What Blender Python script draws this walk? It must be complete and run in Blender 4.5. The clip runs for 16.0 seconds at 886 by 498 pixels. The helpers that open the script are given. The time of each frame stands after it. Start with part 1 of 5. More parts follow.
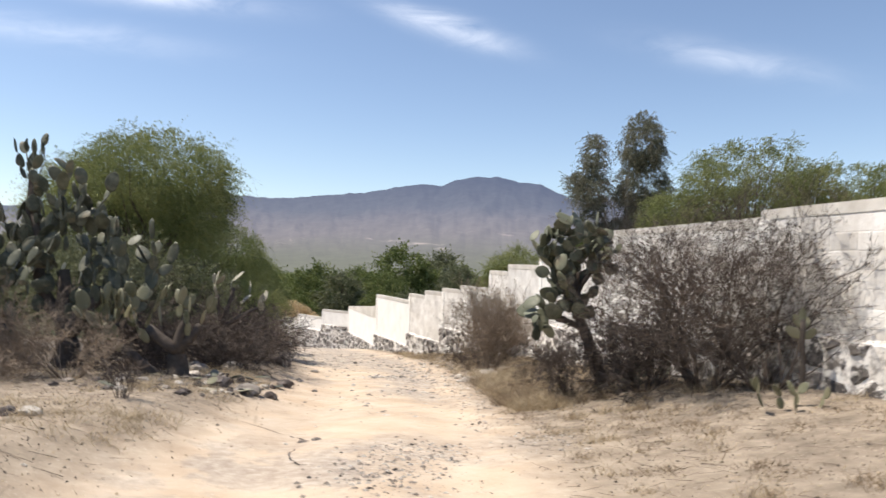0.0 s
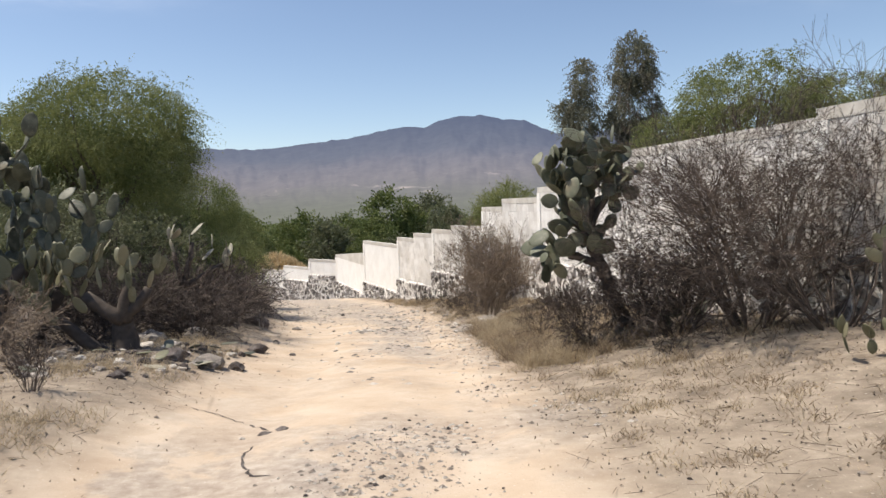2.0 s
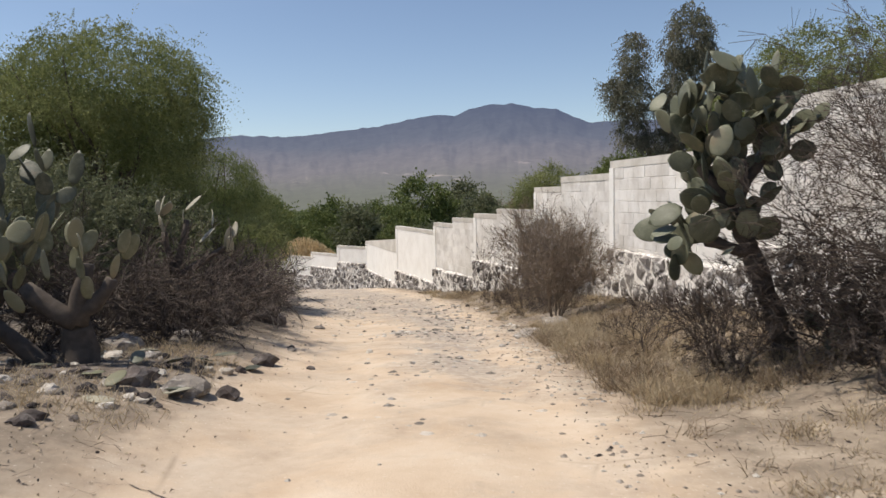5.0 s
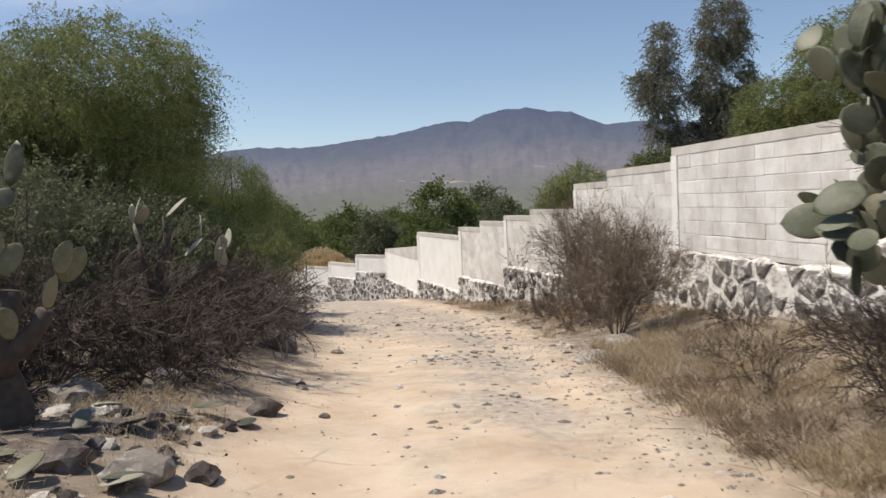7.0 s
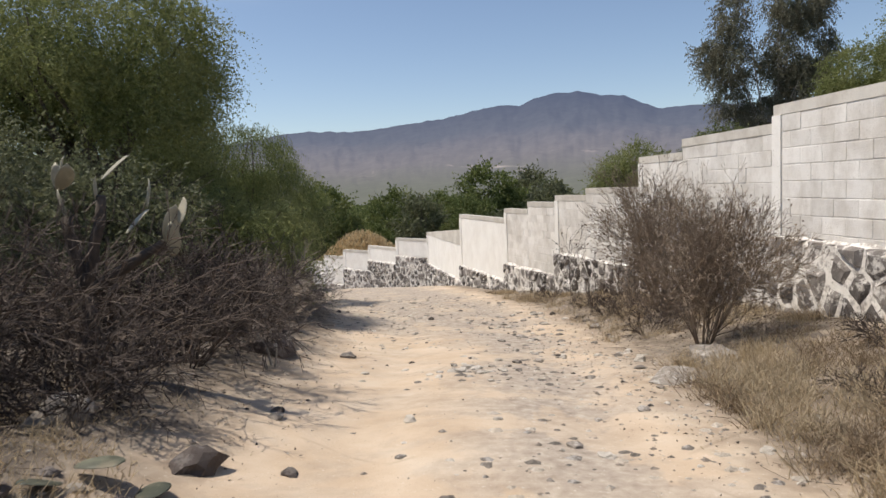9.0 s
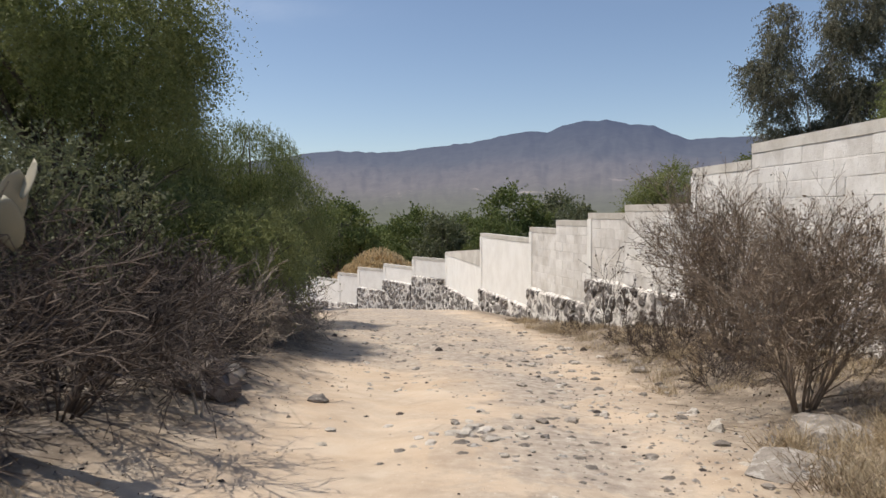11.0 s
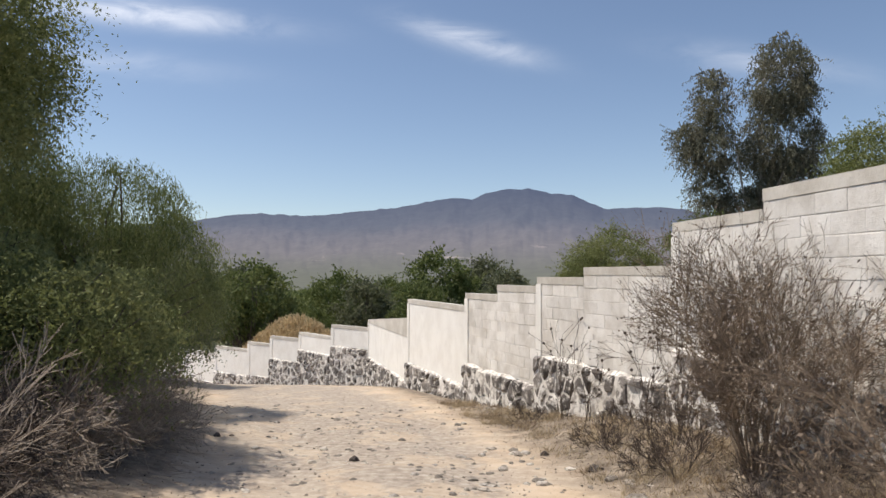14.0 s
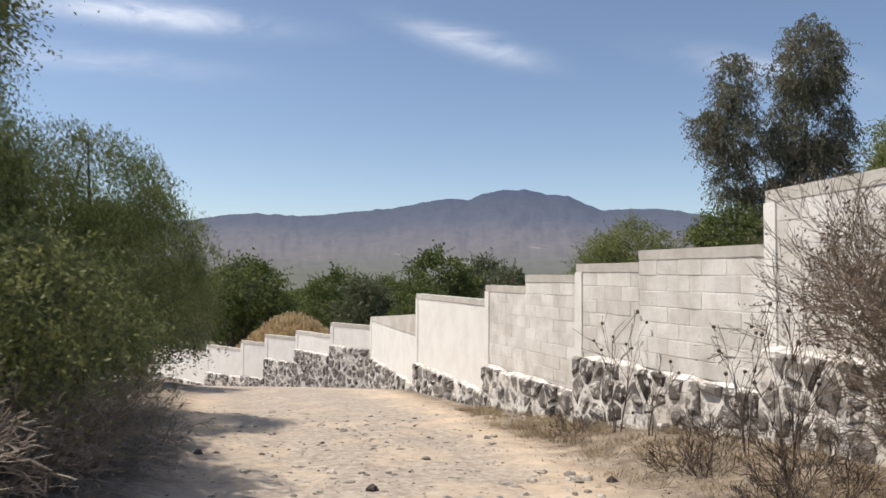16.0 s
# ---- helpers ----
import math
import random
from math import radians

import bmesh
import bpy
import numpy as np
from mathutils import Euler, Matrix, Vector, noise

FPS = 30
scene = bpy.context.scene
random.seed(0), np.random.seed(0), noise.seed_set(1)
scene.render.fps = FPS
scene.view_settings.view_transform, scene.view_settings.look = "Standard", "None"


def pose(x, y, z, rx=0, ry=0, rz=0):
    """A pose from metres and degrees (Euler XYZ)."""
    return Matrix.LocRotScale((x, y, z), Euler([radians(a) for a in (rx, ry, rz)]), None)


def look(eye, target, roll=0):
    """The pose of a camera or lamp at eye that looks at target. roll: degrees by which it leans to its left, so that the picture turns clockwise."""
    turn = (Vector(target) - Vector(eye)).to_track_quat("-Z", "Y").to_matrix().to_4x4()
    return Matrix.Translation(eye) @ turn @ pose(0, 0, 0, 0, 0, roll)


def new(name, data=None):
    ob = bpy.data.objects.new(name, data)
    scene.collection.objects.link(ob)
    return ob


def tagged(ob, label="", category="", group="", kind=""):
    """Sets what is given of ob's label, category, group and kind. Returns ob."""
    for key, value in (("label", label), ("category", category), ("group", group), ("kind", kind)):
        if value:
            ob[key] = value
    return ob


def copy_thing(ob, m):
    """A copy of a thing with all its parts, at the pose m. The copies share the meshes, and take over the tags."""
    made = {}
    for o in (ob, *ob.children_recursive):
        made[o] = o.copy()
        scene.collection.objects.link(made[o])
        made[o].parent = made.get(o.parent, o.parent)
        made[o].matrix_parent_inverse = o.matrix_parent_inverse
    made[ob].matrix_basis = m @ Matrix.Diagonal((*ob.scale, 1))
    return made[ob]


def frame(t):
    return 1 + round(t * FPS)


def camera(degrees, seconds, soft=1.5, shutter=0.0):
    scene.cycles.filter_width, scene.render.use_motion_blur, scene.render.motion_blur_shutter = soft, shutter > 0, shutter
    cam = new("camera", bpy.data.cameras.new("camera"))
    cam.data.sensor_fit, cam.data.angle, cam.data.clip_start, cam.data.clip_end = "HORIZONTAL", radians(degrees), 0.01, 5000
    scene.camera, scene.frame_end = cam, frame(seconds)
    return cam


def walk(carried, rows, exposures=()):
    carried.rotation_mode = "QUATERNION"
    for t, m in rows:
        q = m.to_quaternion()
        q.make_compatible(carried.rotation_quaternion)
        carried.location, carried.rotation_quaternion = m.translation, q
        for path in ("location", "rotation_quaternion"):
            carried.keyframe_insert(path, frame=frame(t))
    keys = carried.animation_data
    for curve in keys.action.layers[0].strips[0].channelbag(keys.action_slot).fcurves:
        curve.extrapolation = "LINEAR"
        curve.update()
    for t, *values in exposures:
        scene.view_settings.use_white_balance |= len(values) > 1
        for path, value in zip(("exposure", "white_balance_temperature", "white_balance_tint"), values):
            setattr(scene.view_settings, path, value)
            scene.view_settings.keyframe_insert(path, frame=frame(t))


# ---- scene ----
cam = camera(66.1, 16.0, soft=1.5, shutter=0.35)
PATH = [
    (0, (0.023, 0.416, 1.144), (0.014, 2.415, 1.183), 1.5),
    (0.5, (-0.032, 0.752, 1.137), (-0.175, 2.747, 1.139), -3.0),
    (1, (-0.028, 1.168, 1.092), (-0.247, 3.148, 0.914), -2.4),
    (1.5, (-0.038, 1.582, 1.075), (-0.112, 3.574, 0.92), -3.0),
    (2, (0.012, 2.025, 1.048), (0.036, 4.021, 0.917), -1.9),
    (2.5, (-0.054, 2.458, 0.966), (-0.088, 4.449, 0.781), -0.4),
    (3, (-0.101, 2.85, 0.959), (-0.084, 4.829, 0.668), -1.7),
    (5.5, (-0.457, 5.024, 0.805), (-0.54, 7.017, 0.659), -1.6),
    (6, (-0.506, 5.504, 0.805), (-0.587, 7.492, 0.608), -2.4),
    (6.5, (-0.608, 5.904, 0.747), (-0.621, 7.899, 0.606), -4.3),
    (7, (-0.726, 6.334, 0.7), (-0.84, 8.326, 0.559), -2.9),
    (7.5, (-0.754, 6.975, 0.658), (-0.932, 8.945, 0.361), -2.7),
    (8, (-0.739, 7.418, 0.568), (-1.009, 9.395, 0.426), -0.9),
    (8.5, (-0.719, 7.976, 0.504), (-0.855, 9.943, 0.169), 1.1),
    (9, (-0.717, 8.354, 0.509), (-0.972, 10.33, 0.33), -2.5),
    (9.5, (-0.731, 8.865, 0.417), (-0.861, 10.837, 0.111), -0.8),
    (10, (-0.8, 9.257, 0.44), (-1.078, 11.224, 0.213), -5.8),
    (10.2, (-0.79, 9.455, 0.378), (-1.156, 11.419, 0.271), -1.6),
    (12.5, (-0.962, 11.704, 0.204), (-1.222, 13.684, 0.09), 0.6),
    (13, (-1.007, 12.034, 0.223), (-1.166, 14.027, 0.281), 0.7),
    (13.5, (-1.037, 12.508, 0.279), (-1.188, 14.5, 0.365), -0.2),
    (14, (-1.164, 12.869, 0.212), (-1.267, 14.865, 0.291), 0.2),
    (14.5, (-1.357, 13.196, 0.18), (-1.43, 15.192, 0.066), -0.9),
    (15, (-1.507, 13.636, 0.093), (-1.566, 15.634, 0.171), 0.4),
    (15.5, (-1.639, 14.04, 0.027), (-1.79, 16.03, 0.15), 1.3),
    (16, (-1.699, 14.651, -0.014), (-1.79, 16.647, 0.067), 0.4),
]
walk(cam, [(t, look(eye, target, roll)) for t, eye, target, roll in PATH],
     [(t, stops, 6800, 12) for t, stops in ((0, 0.30), (1.0, 0.24), (2.0, 0.12), (3.0, -0.12), (6.0, -0.12), (8.5, -0.02), (9.0, -0.12), (9.5, -0.12), (10.0, -0.32), (10.2, -0.28), (12.5, -0.06), (13.0, 0.04), (14.5, -0.12), (16.0, -0.04))])


# ---- light ----
SUN_DIR = Vector((-0.45, 0.02, 0.893)).normalized()   # towards the sun
sun_data = bpy.data.lights.new("sun", "SUN")
sun_data.energy, sun_data.angle, sun_data.color = 5.0, radians(0.53), (1.0, 0.945, 0.86)
sun = new("sun", sun_data)
sun.matrix_world = look(SUN_DIR * 60, (0, 0, 0))

world = bpy.data.worlds.new("world")
scene.world = world
world.use_nodes = True
wn, wl = world.node_tree.nodes, world.node_tree.links
wn.clear()


def wmath(op, a, b=None, c=None):
    n = wn.new("ShaderNodeMath")
    n.operation = op
    for i, v in enumerate((a, b, c)):
        if v is None:
            continue
        if isinstance(v, (int, float)):
            n.inputs[i].default_value = v
        else:
            wl.new(v, n.inputs[i])
    return n.outputs[0]


sky = wn.new("ShaderNodeTexSky")
sky.sky_type, sky.sun_disc = "NISHITA", False
sky.sun_elevation = math.asin(SUN_DIR.z)
sky.sun_rotation = math.atan2(SUN_DIR.x, SUN_DIR.y)
sky.altitude, sky.air_density, sky.dust_density, sky.ozone_density = 1900, 1.1, 2.0, 1.2
co = wn.new("ShaderNodeTexCoord")
sep = wn.new("ShaderNodeSeparateXYZ")
wl.new(co.outputs["Generated"], sep.inputs[0])
ahead = wmath("MAXIMUM", sep.outputs[1], 0.05)
u_c, v_c = wmath("DIVIDE", sep.outputs[0], ahead), wmath("DIVIDE", sep.outputs[2], ahead)
comb = wn.new("ShaderNodeCombineXYZ")
wl.new(u_c, comb.inputs[0]), wl.new(v_c, comb.inputs[1])
wisp = wn.new("ShaderNodeTexNoise")
wisp.inputs["Scale"].default_value, wisp.inputs["Detail"].default_value = 5.0, 7.0
wisp.inputs["Roughness"].default_value, wisp.inputs["Distortion"].default_value = 0.62, 0.6
stretch = wn.new("ShaderNodeMapping")
stretch.inputs["Rotation"].default_value = (0, 0, 0.32)
stretch.inputs["Scale"].default_value = (1.6, 5.0, 1.0)
wl.new(comb.outputs[0], stretch.inputs[0]), wl.new(stretch.outputs[0], wisp.inputs[0])
total = None
# thin cirrus streaks: azimuth, height, half length, half width, slope, strength
for az, el, la, lb, slope, power in ((-0.01, 0.35, 0.085, 0.018, -0.30, 0.5), (-0.52, 0.40, 0.17, 0.019, -0.12, 0.6),
                                     (0.42, 0.31, 0.12, 0.02, -0.16, 0.22), (-0.62, 0.33, 0.2, 0.02, -0.1, 0.2)):
    du = wmath("SUBTRACT", u_c, az)
    dv = wmath("SUBTRACT", wmath("SUBTRACT", v_c, el), wmath("MULTIPLY", du, slope))
    d2 = wmath("ADD", wmath("POWER", wmath("DIVIDE", du, la), 2.0), wmath("POWER", wmath("DIVIDE", dv, lb), 2.0))
    m = wmath("MULTIPLY", wmath("EXPONENT", wmath("MULTIPLY", d2, -1.0)), power)
    total = m if total is None else wmath("MAXIMUM", total, m)
cover = wmath("MULTIPLY", total, wmath("MULTIPLY_ADD", wisp.outputs[0], 2.6, -0.65))
cover = wmath("MAXIMUM", wmath("MINIMUM", cover, 0.8), 0.0)
mixc = wn.new("ShaderNodeMix")
mixc.data_type = "RGBA"
wl.new(cover, mixc.inputs[0]), wl.new(sky.outputs[0], mixc.inputs[6])
mixc.inputs[7].default_value = (9.5, 9.9, 10.6, 1)
bg = wn.new("ShaderNodeBackground")
bg.inputs[1].default_value = 0.138
wo = wn.new("ShaderNodeOutputWorld")
wl.new(mixc.outputs[2], bg.inputs[0]), wl.new(bg.outputs[0], wo.inputs[0])

# ---- materials ----


class Mat:
    """A small node-building helper round one principled material."""

    def __init__(self, name, rough=0.9, spec=0.2):
        self.m = bpy.data.materials.new(name)
        self.m.use_nodes = True
        self.t = self.m.node_tree
        self.b = self.t.nodes["Principled BSDF"]
        self.b.inputs["Roughness"].default_value = rough
        self.b.inputs["Specular IOR Level"].default_value = spec
        self.pos = self.t.nodes.new("ShaderNodeNewGeometry").outputs["Position"]
        self.obj = self.t.nodes.new("ShaderNodeTexCoord").outputs["Object"]

    def link(self, a, b):
        self.t.links.new(a, b)

    def noise(self, scale, detail=4, rough=0.55, at=None, stretch=None, distort=0.0):
        n = self.t.nodes.new("ShaderNodeTexNoise")
        n.inputs["Scale"].default_value, n.inputs["Detail"].default_value = scale, detail
        n.inputs["Roughness"].default_value, n.inputs["Distortion"].default_value = rough, distort
        src = at or self.pos
        if stretch:
            mp = self.t.nodes.new("ShaderNodeMapping")
            mp.inputs["Scale"].default_value = stretch
            self.link(src, mp.inputs[0])
            src = mp.outputs[0]
        self.link(src, n.inputs["Vector"])
        return n.outputs[0]

    def voronoi(self, scale, feature="F1", at=None):
        n = self.t.nodes.new("ShaderNodeTexVoronoi")
        n.feature = feature
        n.inputs["Scale"].default_value = scale
        self.link(at or self.pos, n.inputs["Vector"])
        return n.outputs[0]

    def ramp(self, fac, stops):
        n = self.t.nodes.new("ShaderNodeValToRGB")
        el = n.color_ramp.elements
        while len(el) < len(stops):
            el.new(0.5)
        for e, (p, c) in zip(el, stops):
            e.position = p
            e.color = (*c, 1) if isinstance(c, tuple) else (c, c, c, 1)
        self.link(fac, n.inputs[0])
        return n.outputs[0]

    def mix(self, fac, a, b, mode="MIX"):
        n = self.t.nodes.new("ShaderNodeMix")
        n.data_type, n.blend_type = "RGBA", mode
        for i, v in ((0, fac), (6, a), (7, b)):
            if isinstance(v, (int, float)):
                n.inputs[i].default_value = v
            elif isinstance(v, tuple):
                n.inputs[i].default_value = (*v, 1)
            else:
                self.link(v, n.inputs[i])
        return n.outputs[2]

    def calc(self, op, a, b=0.0):
        n = self.t.nodes.new("ShaderNodeMath")
        n.operation, n.use_clamp = op, op != "SUBTRACT"
        for i, v in enumerate((a, b)):
            if isinstance(v, (int, float)):
                n.inputs[i].default_value = v
            else:
                self.link(v, n.inputs[i])
        return n.outputs[0]

    def attr(self, name):
        n = self.t.nodes.new("ShaderNodeAttribute")
        n.attribute_name = name
        return n.outputs["Fac"]

    def random(self):
        return self.t.nodes.new("ShaderNodeObjectInfo").outputs["Random"]

    def island(self):
        return self.t.nodes.new("ShaderNodeNewGeometry").outputs["Random Per Island"]

    def colour(self, c):
        self.link(c, self.b.inputs["Base Color"])
        return self

    def bump(self, h, strength=0.5, distance=0.02):
        n = self.t.nodes.new("ShaderNodeBump")
        n.inputs["Strength"].default_value, n.inputs["Distance"].default_value = strength, distance
        self.link(h, n.inputs["Height"])
        self.link(n.outputs[0], self.b.inputs["Normal"])
        return self


def ground_material():
    k = Mat("dry_earth", 0.97, 0.1)
    road, litter, far = k.attr("road"), k.attr("litter"), k.attr("far")
    big, mid, fine, grit = k.noise(0.35, 3), k.noise(1.6, 5, 0.6), k.noise(9, 6, 0.65), k.noise(70, 3, 0.7)
    sand = k.ramp(mid, [(0.30, (0.46, 0.35, 0.245)), (0.55, (0.56, 0.45, 0.335)), (0.75, (0.61, 0.52, 0.41))])
    grey = k.ramp(fine, [(0.3, (0.24, 0.20, 0.165)), (0.55, (0.41, 0.355, 0.295)), (0.75, (0.54, 0.49, 0.42))])
    hard = k.ramp(k.noise(0.9, 6, 0.68, distort=0.5), [(0.45, 0.0), (0.56, 1.0)])
    track = k.mix(k.calc("MULTIPLY", k.ramp(k.calc("ADD", hard, k.calc("MULTIPLY", k.attr("stony"), 0.6)), [(0.25, 0.0), (0.95, 1.0)]), k.calc("ADD", k.calc("MULTIPLY", k.attr("stony"), 0.72), 0.25)), sand, grey)
    side = k.ramp(k.noise(3.2, 6, 0.66), [(0.30, (0.11, 0.088, 0.070)), (0.5, (0.225, 0.185, 0.143)), (0.70, (0.38, 0.32, 0.25))])
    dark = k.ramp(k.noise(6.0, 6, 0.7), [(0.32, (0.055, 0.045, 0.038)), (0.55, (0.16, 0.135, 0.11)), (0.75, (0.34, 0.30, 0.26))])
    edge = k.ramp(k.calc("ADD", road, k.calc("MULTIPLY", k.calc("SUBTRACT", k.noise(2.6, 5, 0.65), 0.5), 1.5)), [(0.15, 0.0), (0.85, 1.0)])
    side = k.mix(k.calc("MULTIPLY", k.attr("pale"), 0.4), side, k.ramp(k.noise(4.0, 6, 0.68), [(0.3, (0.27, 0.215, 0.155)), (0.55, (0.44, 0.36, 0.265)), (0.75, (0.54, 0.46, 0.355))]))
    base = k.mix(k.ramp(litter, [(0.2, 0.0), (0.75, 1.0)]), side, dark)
    near = k.mix(edge, base, track)
    near = k.mix(k.ramp(grit, [(0.62, 0.0), (0.72, 0.45)]), near, (0.16, 0.125, 0.10))
    near = k.mix(k.ramp(k.noise(45, 2), [(0.66, 0.0), (0.74, 0.5)]), near, (0.70, 0.63, 0.53))
    cracks = k.ramp(k.voronoi(0.55, "DISTANCE_TO_EDGE", at=k.pos), [(0.0, 1.0), (0.012, 0.0)])
    near = k.mix(k.calc("MULTIPLY", k.calc("MULTIPLY", cracks, k.ramp(k.noise(0.8, 3), [(0.56, 0.0), (0.64, 1.0)])), 0.4), near, (0.20, 0.15, 0.10))
    woods = k.ramp(k.noise(0.05, 5, 0.6), [(0.35, (0.055, 0.07, 0.04)), (0.6, (0.14, 0.14, 0.085)), (0.8, (0.27, 0.24, 0.17))])
    k.colour(k.mix(far, near, woods))
    k.bump(k.mix(0.5, k.mix(0.45, fine, grit), big), 0.55, 0.03)
    return k.m


def block_material(name, lo, hi, joint=False, soiled=0.5):
    k = Mat(name, 0.93, 0.15)
    r = k.random()
    tone = k.mix(k.calc("MULTIPLY", r, 0.9), lo, hi)
    stain = k.noise(2.2, 6, 0.68, stretch=(1, 1, 0.8))
    grime = k.ramp(stain, [(0.38, (0.60, 0.56, 0.51)), (0.58, (1.0, 1.0, 1.0))])
    c = k.mix(soiled, tone, k.mix(1.0, tone, grime, "MULTIPLY"))
    pits = k.noise(38, 4, 0.7)
    if joint:
        c = k.mix(k.ramp(k.noise(7.5, 6, 0.72), [(0.48, 0.0), (0.58, 0.75)]), c, (0.24, 0.215, 0.19))
    c = k.mix(k.ramp(pits, [(0.60, 0.0), (0.70, 0.55)]), c, (0.36, 0.33, 0.29))
    k.colour(c)
    k.bump(k.mix(0.5, k.noise(16, 5, 0.65), pits), 0.65, 0.014)
    return k.m


def stone_material(name, lo, hi, wash=0.5):
    k = Mat(name, 0.92, 0.2)
    tone = k.mix(k.random(), lo, hi)
    c = k.mix(0.6, tone, k.mix(1.0, tone, k.ramp(k.noise(9, 6, 0.7), [(0.3, 0.45), (0.7, 1.4)]), "MULTIPLY"))
    if wash:
        c = k.mix(k.ramp(k.noise(6.5, 6, 0.72), [(0.52, 0.0), (0.59, wash)]), c, (0.72, 0.685, 0.63))
    k.colour(c)
    k.bump(k.noise(22, 6, 0.7), 0.8, 0.025)
    return k.m


def leaf_material(name, lo, hi, tip, glow=0.35):
    k = Mat(name, 0.6, 0.25)
    c = k.mix(k.island(), lo, hi)
    c = k.mix(k.ramp(k.noise(0.9, 3), [(0.42, 0.0), (0.68, 0.75)]), c, tip)
    k.colour(c)
    tr = k.t.nodes.new("ShaderNodeBsdfTranslucent")
    k.link(c, tr.inputs[0])
    sh = k.t.nodes.new("ShaderNodeMixShader")
    sh.inputs[0].default_value = glow
    k.link(k.b.outputs[0], sh.inputs[1]), k.link(tr.outputs[0], sh.inputs[2])
    k.link(sh.outputs[0], k.t.nodes["Material Output"].inputs[0])
    return k.m


def twig_material(name, lo, hi):
    k = Mat(name, 0.9, 0.15)
    c = k.mix(k.island(), lo, hi)
    k.colour(k.mix(0.5, c, k.mix(1.0, c, k.ramp(k.noise(14, 4), [(0.3, 0.5), (0.7, 1.35)]), "MULTIPLY")))
    return k.m


def pad_material(name, lo, hi):
    k = Mat(name, 0.55, 0.35)
    c = k.mix(k.random(), lo, hi)
    c = k.mix(k.ramp(k.noise(7, 5, 0.65), [(0.48, 0.0), (0.74, 0.6)]), c, (0.25, 0.25, 0.18))
    c = k.mix(k.ramp(k.noise(3, 4, 0.6), [(0.58, 0.0), (0.70, 0.6)]), c, (0.23, 0.185, 0.12))
    dots = k.ramp(k.voronoi(26, at=k.obj), [(0.0, 1.0), (0.16, 0.0)])
    c = k.mix(k.calc("MULTIPLY", dots, 0.55), c, (0.50, 0.46, 0.34))
    k.colour(c)
    k.bump(k.mix(0.5, dots, k.noise(12, 3)), 0.4, 0.01)
    return k.m


def haze_material(name):
    """Far slopes with bluish air painted in as emission: scrub at the foot, bare tan slopes, dark woods along the
    heights.
    """
    k = Mat(name, 1.0, 0.0)
    sx = k.t.nodes.new("ShaderNodeSeparateXYZ")
    k.link(k.pos, sx.inputs[0])
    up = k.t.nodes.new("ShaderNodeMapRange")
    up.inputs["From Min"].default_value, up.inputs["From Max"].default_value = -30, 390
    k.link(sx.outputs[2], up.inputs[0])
    ragged = k.noise(0.0022, 6, 0.6, stretch=(1.0, 0.5, 0.6))
    zone = k.calc("ADD", up.outputs[0], k.calc("MULTIPLY", k.calc("SUBTRACT", ragged, 0.5), 0.75))
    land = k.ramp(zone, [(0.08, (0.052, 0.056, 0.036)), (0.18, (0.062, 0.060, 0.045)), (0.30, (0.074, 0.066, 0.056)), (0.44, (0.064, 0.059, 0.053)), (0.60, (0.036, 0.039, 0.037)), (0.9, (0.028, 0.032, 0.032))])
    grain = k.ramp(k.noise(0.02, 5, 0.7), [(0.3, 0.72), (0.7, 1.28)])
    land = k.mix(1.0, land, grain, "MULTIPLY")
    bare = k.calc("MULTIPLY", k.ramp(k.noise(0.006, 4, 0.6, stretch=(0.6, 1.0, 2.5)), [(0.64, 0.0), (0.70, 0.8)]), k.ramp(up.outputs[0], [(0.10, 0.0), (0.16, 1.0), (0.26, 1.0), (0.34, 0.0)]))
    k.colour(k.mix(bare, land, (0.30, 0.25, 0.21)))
    # aerial haze painted as a glow: paler low down, dimmer and bluer up high
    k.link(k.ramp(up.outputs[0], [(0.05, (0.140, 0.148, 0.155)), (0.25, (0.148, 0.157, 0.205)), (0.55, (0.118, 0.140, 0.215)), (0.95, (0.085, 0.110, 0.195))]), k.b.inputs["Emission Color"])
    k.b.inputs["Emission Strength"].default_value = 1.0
    return k.m


M_GROUND = ground_material()
M_BLOCK = block_material("whitewashed_block", (0.70, 0.675, 0.63), (0.86, 0.835, 0.785))
M_JOINT = block_material("cement_joint", (0.78, 0.755, 0.71), (0.82, 0.795, 0.75))
M_PLASTER = block_material("lime_plaster", (0.85, 0.83, 0.78), (0.89, 0.87, 0.82), soiled=0.2)
M_CAP = block_material("concrete_cap", (0.58, 0.55, 0.495), (0.66, 0.63, 0.57))
M_MORTAR = block_material("lime_mortar", (0.80, 0.77, 0.72), (0.84, 0.81, 0.76), True)
M_RUBBLE = stone_material("basalt_rubble", (0.095, 0.085, 0.078), (0.27, 0.245, 0.225), 0.85)
M_ROCK = stone_material("field_stone", (0.17, 0.15, 0.13), (0.40, 0.355, 0.30), 0.4)
M_ROCK_DARK = stone_material("dark_basalt", (0.055, 0.046, 0.042), (0.135, 0.112, 0.10), 0.12)
M_ROCK_PALE = stone_material("pale_stone", (0.42, 0.38, 0.32), (0.60, 0.55, 0.48), 0.3)
M_BARK = twig_material("rough_bark", (0.085, 0.068, 0.055), (0.15, 0.125, 0.10))
M_PALE_BARK = twig_material("pale_smooth_bark", (0.30, 0.27, 0.235), (0.42, 0.39, 0.34))
M_TWIG_DARK = twig_material("dark_dry_twig", (0.038, 0.031, 0.027), (0.105, 0.086, 0.075))
M_TWIG = twig_material("brown_dry_twig", (0.062, 0.049, 0.041), (0.165, 0.133, 0.110))
M_TWIG_TAN = twig_material("tan_dry_twig", (0.15, 0.115, 0.088), (0.30, 0.24, 0.18))
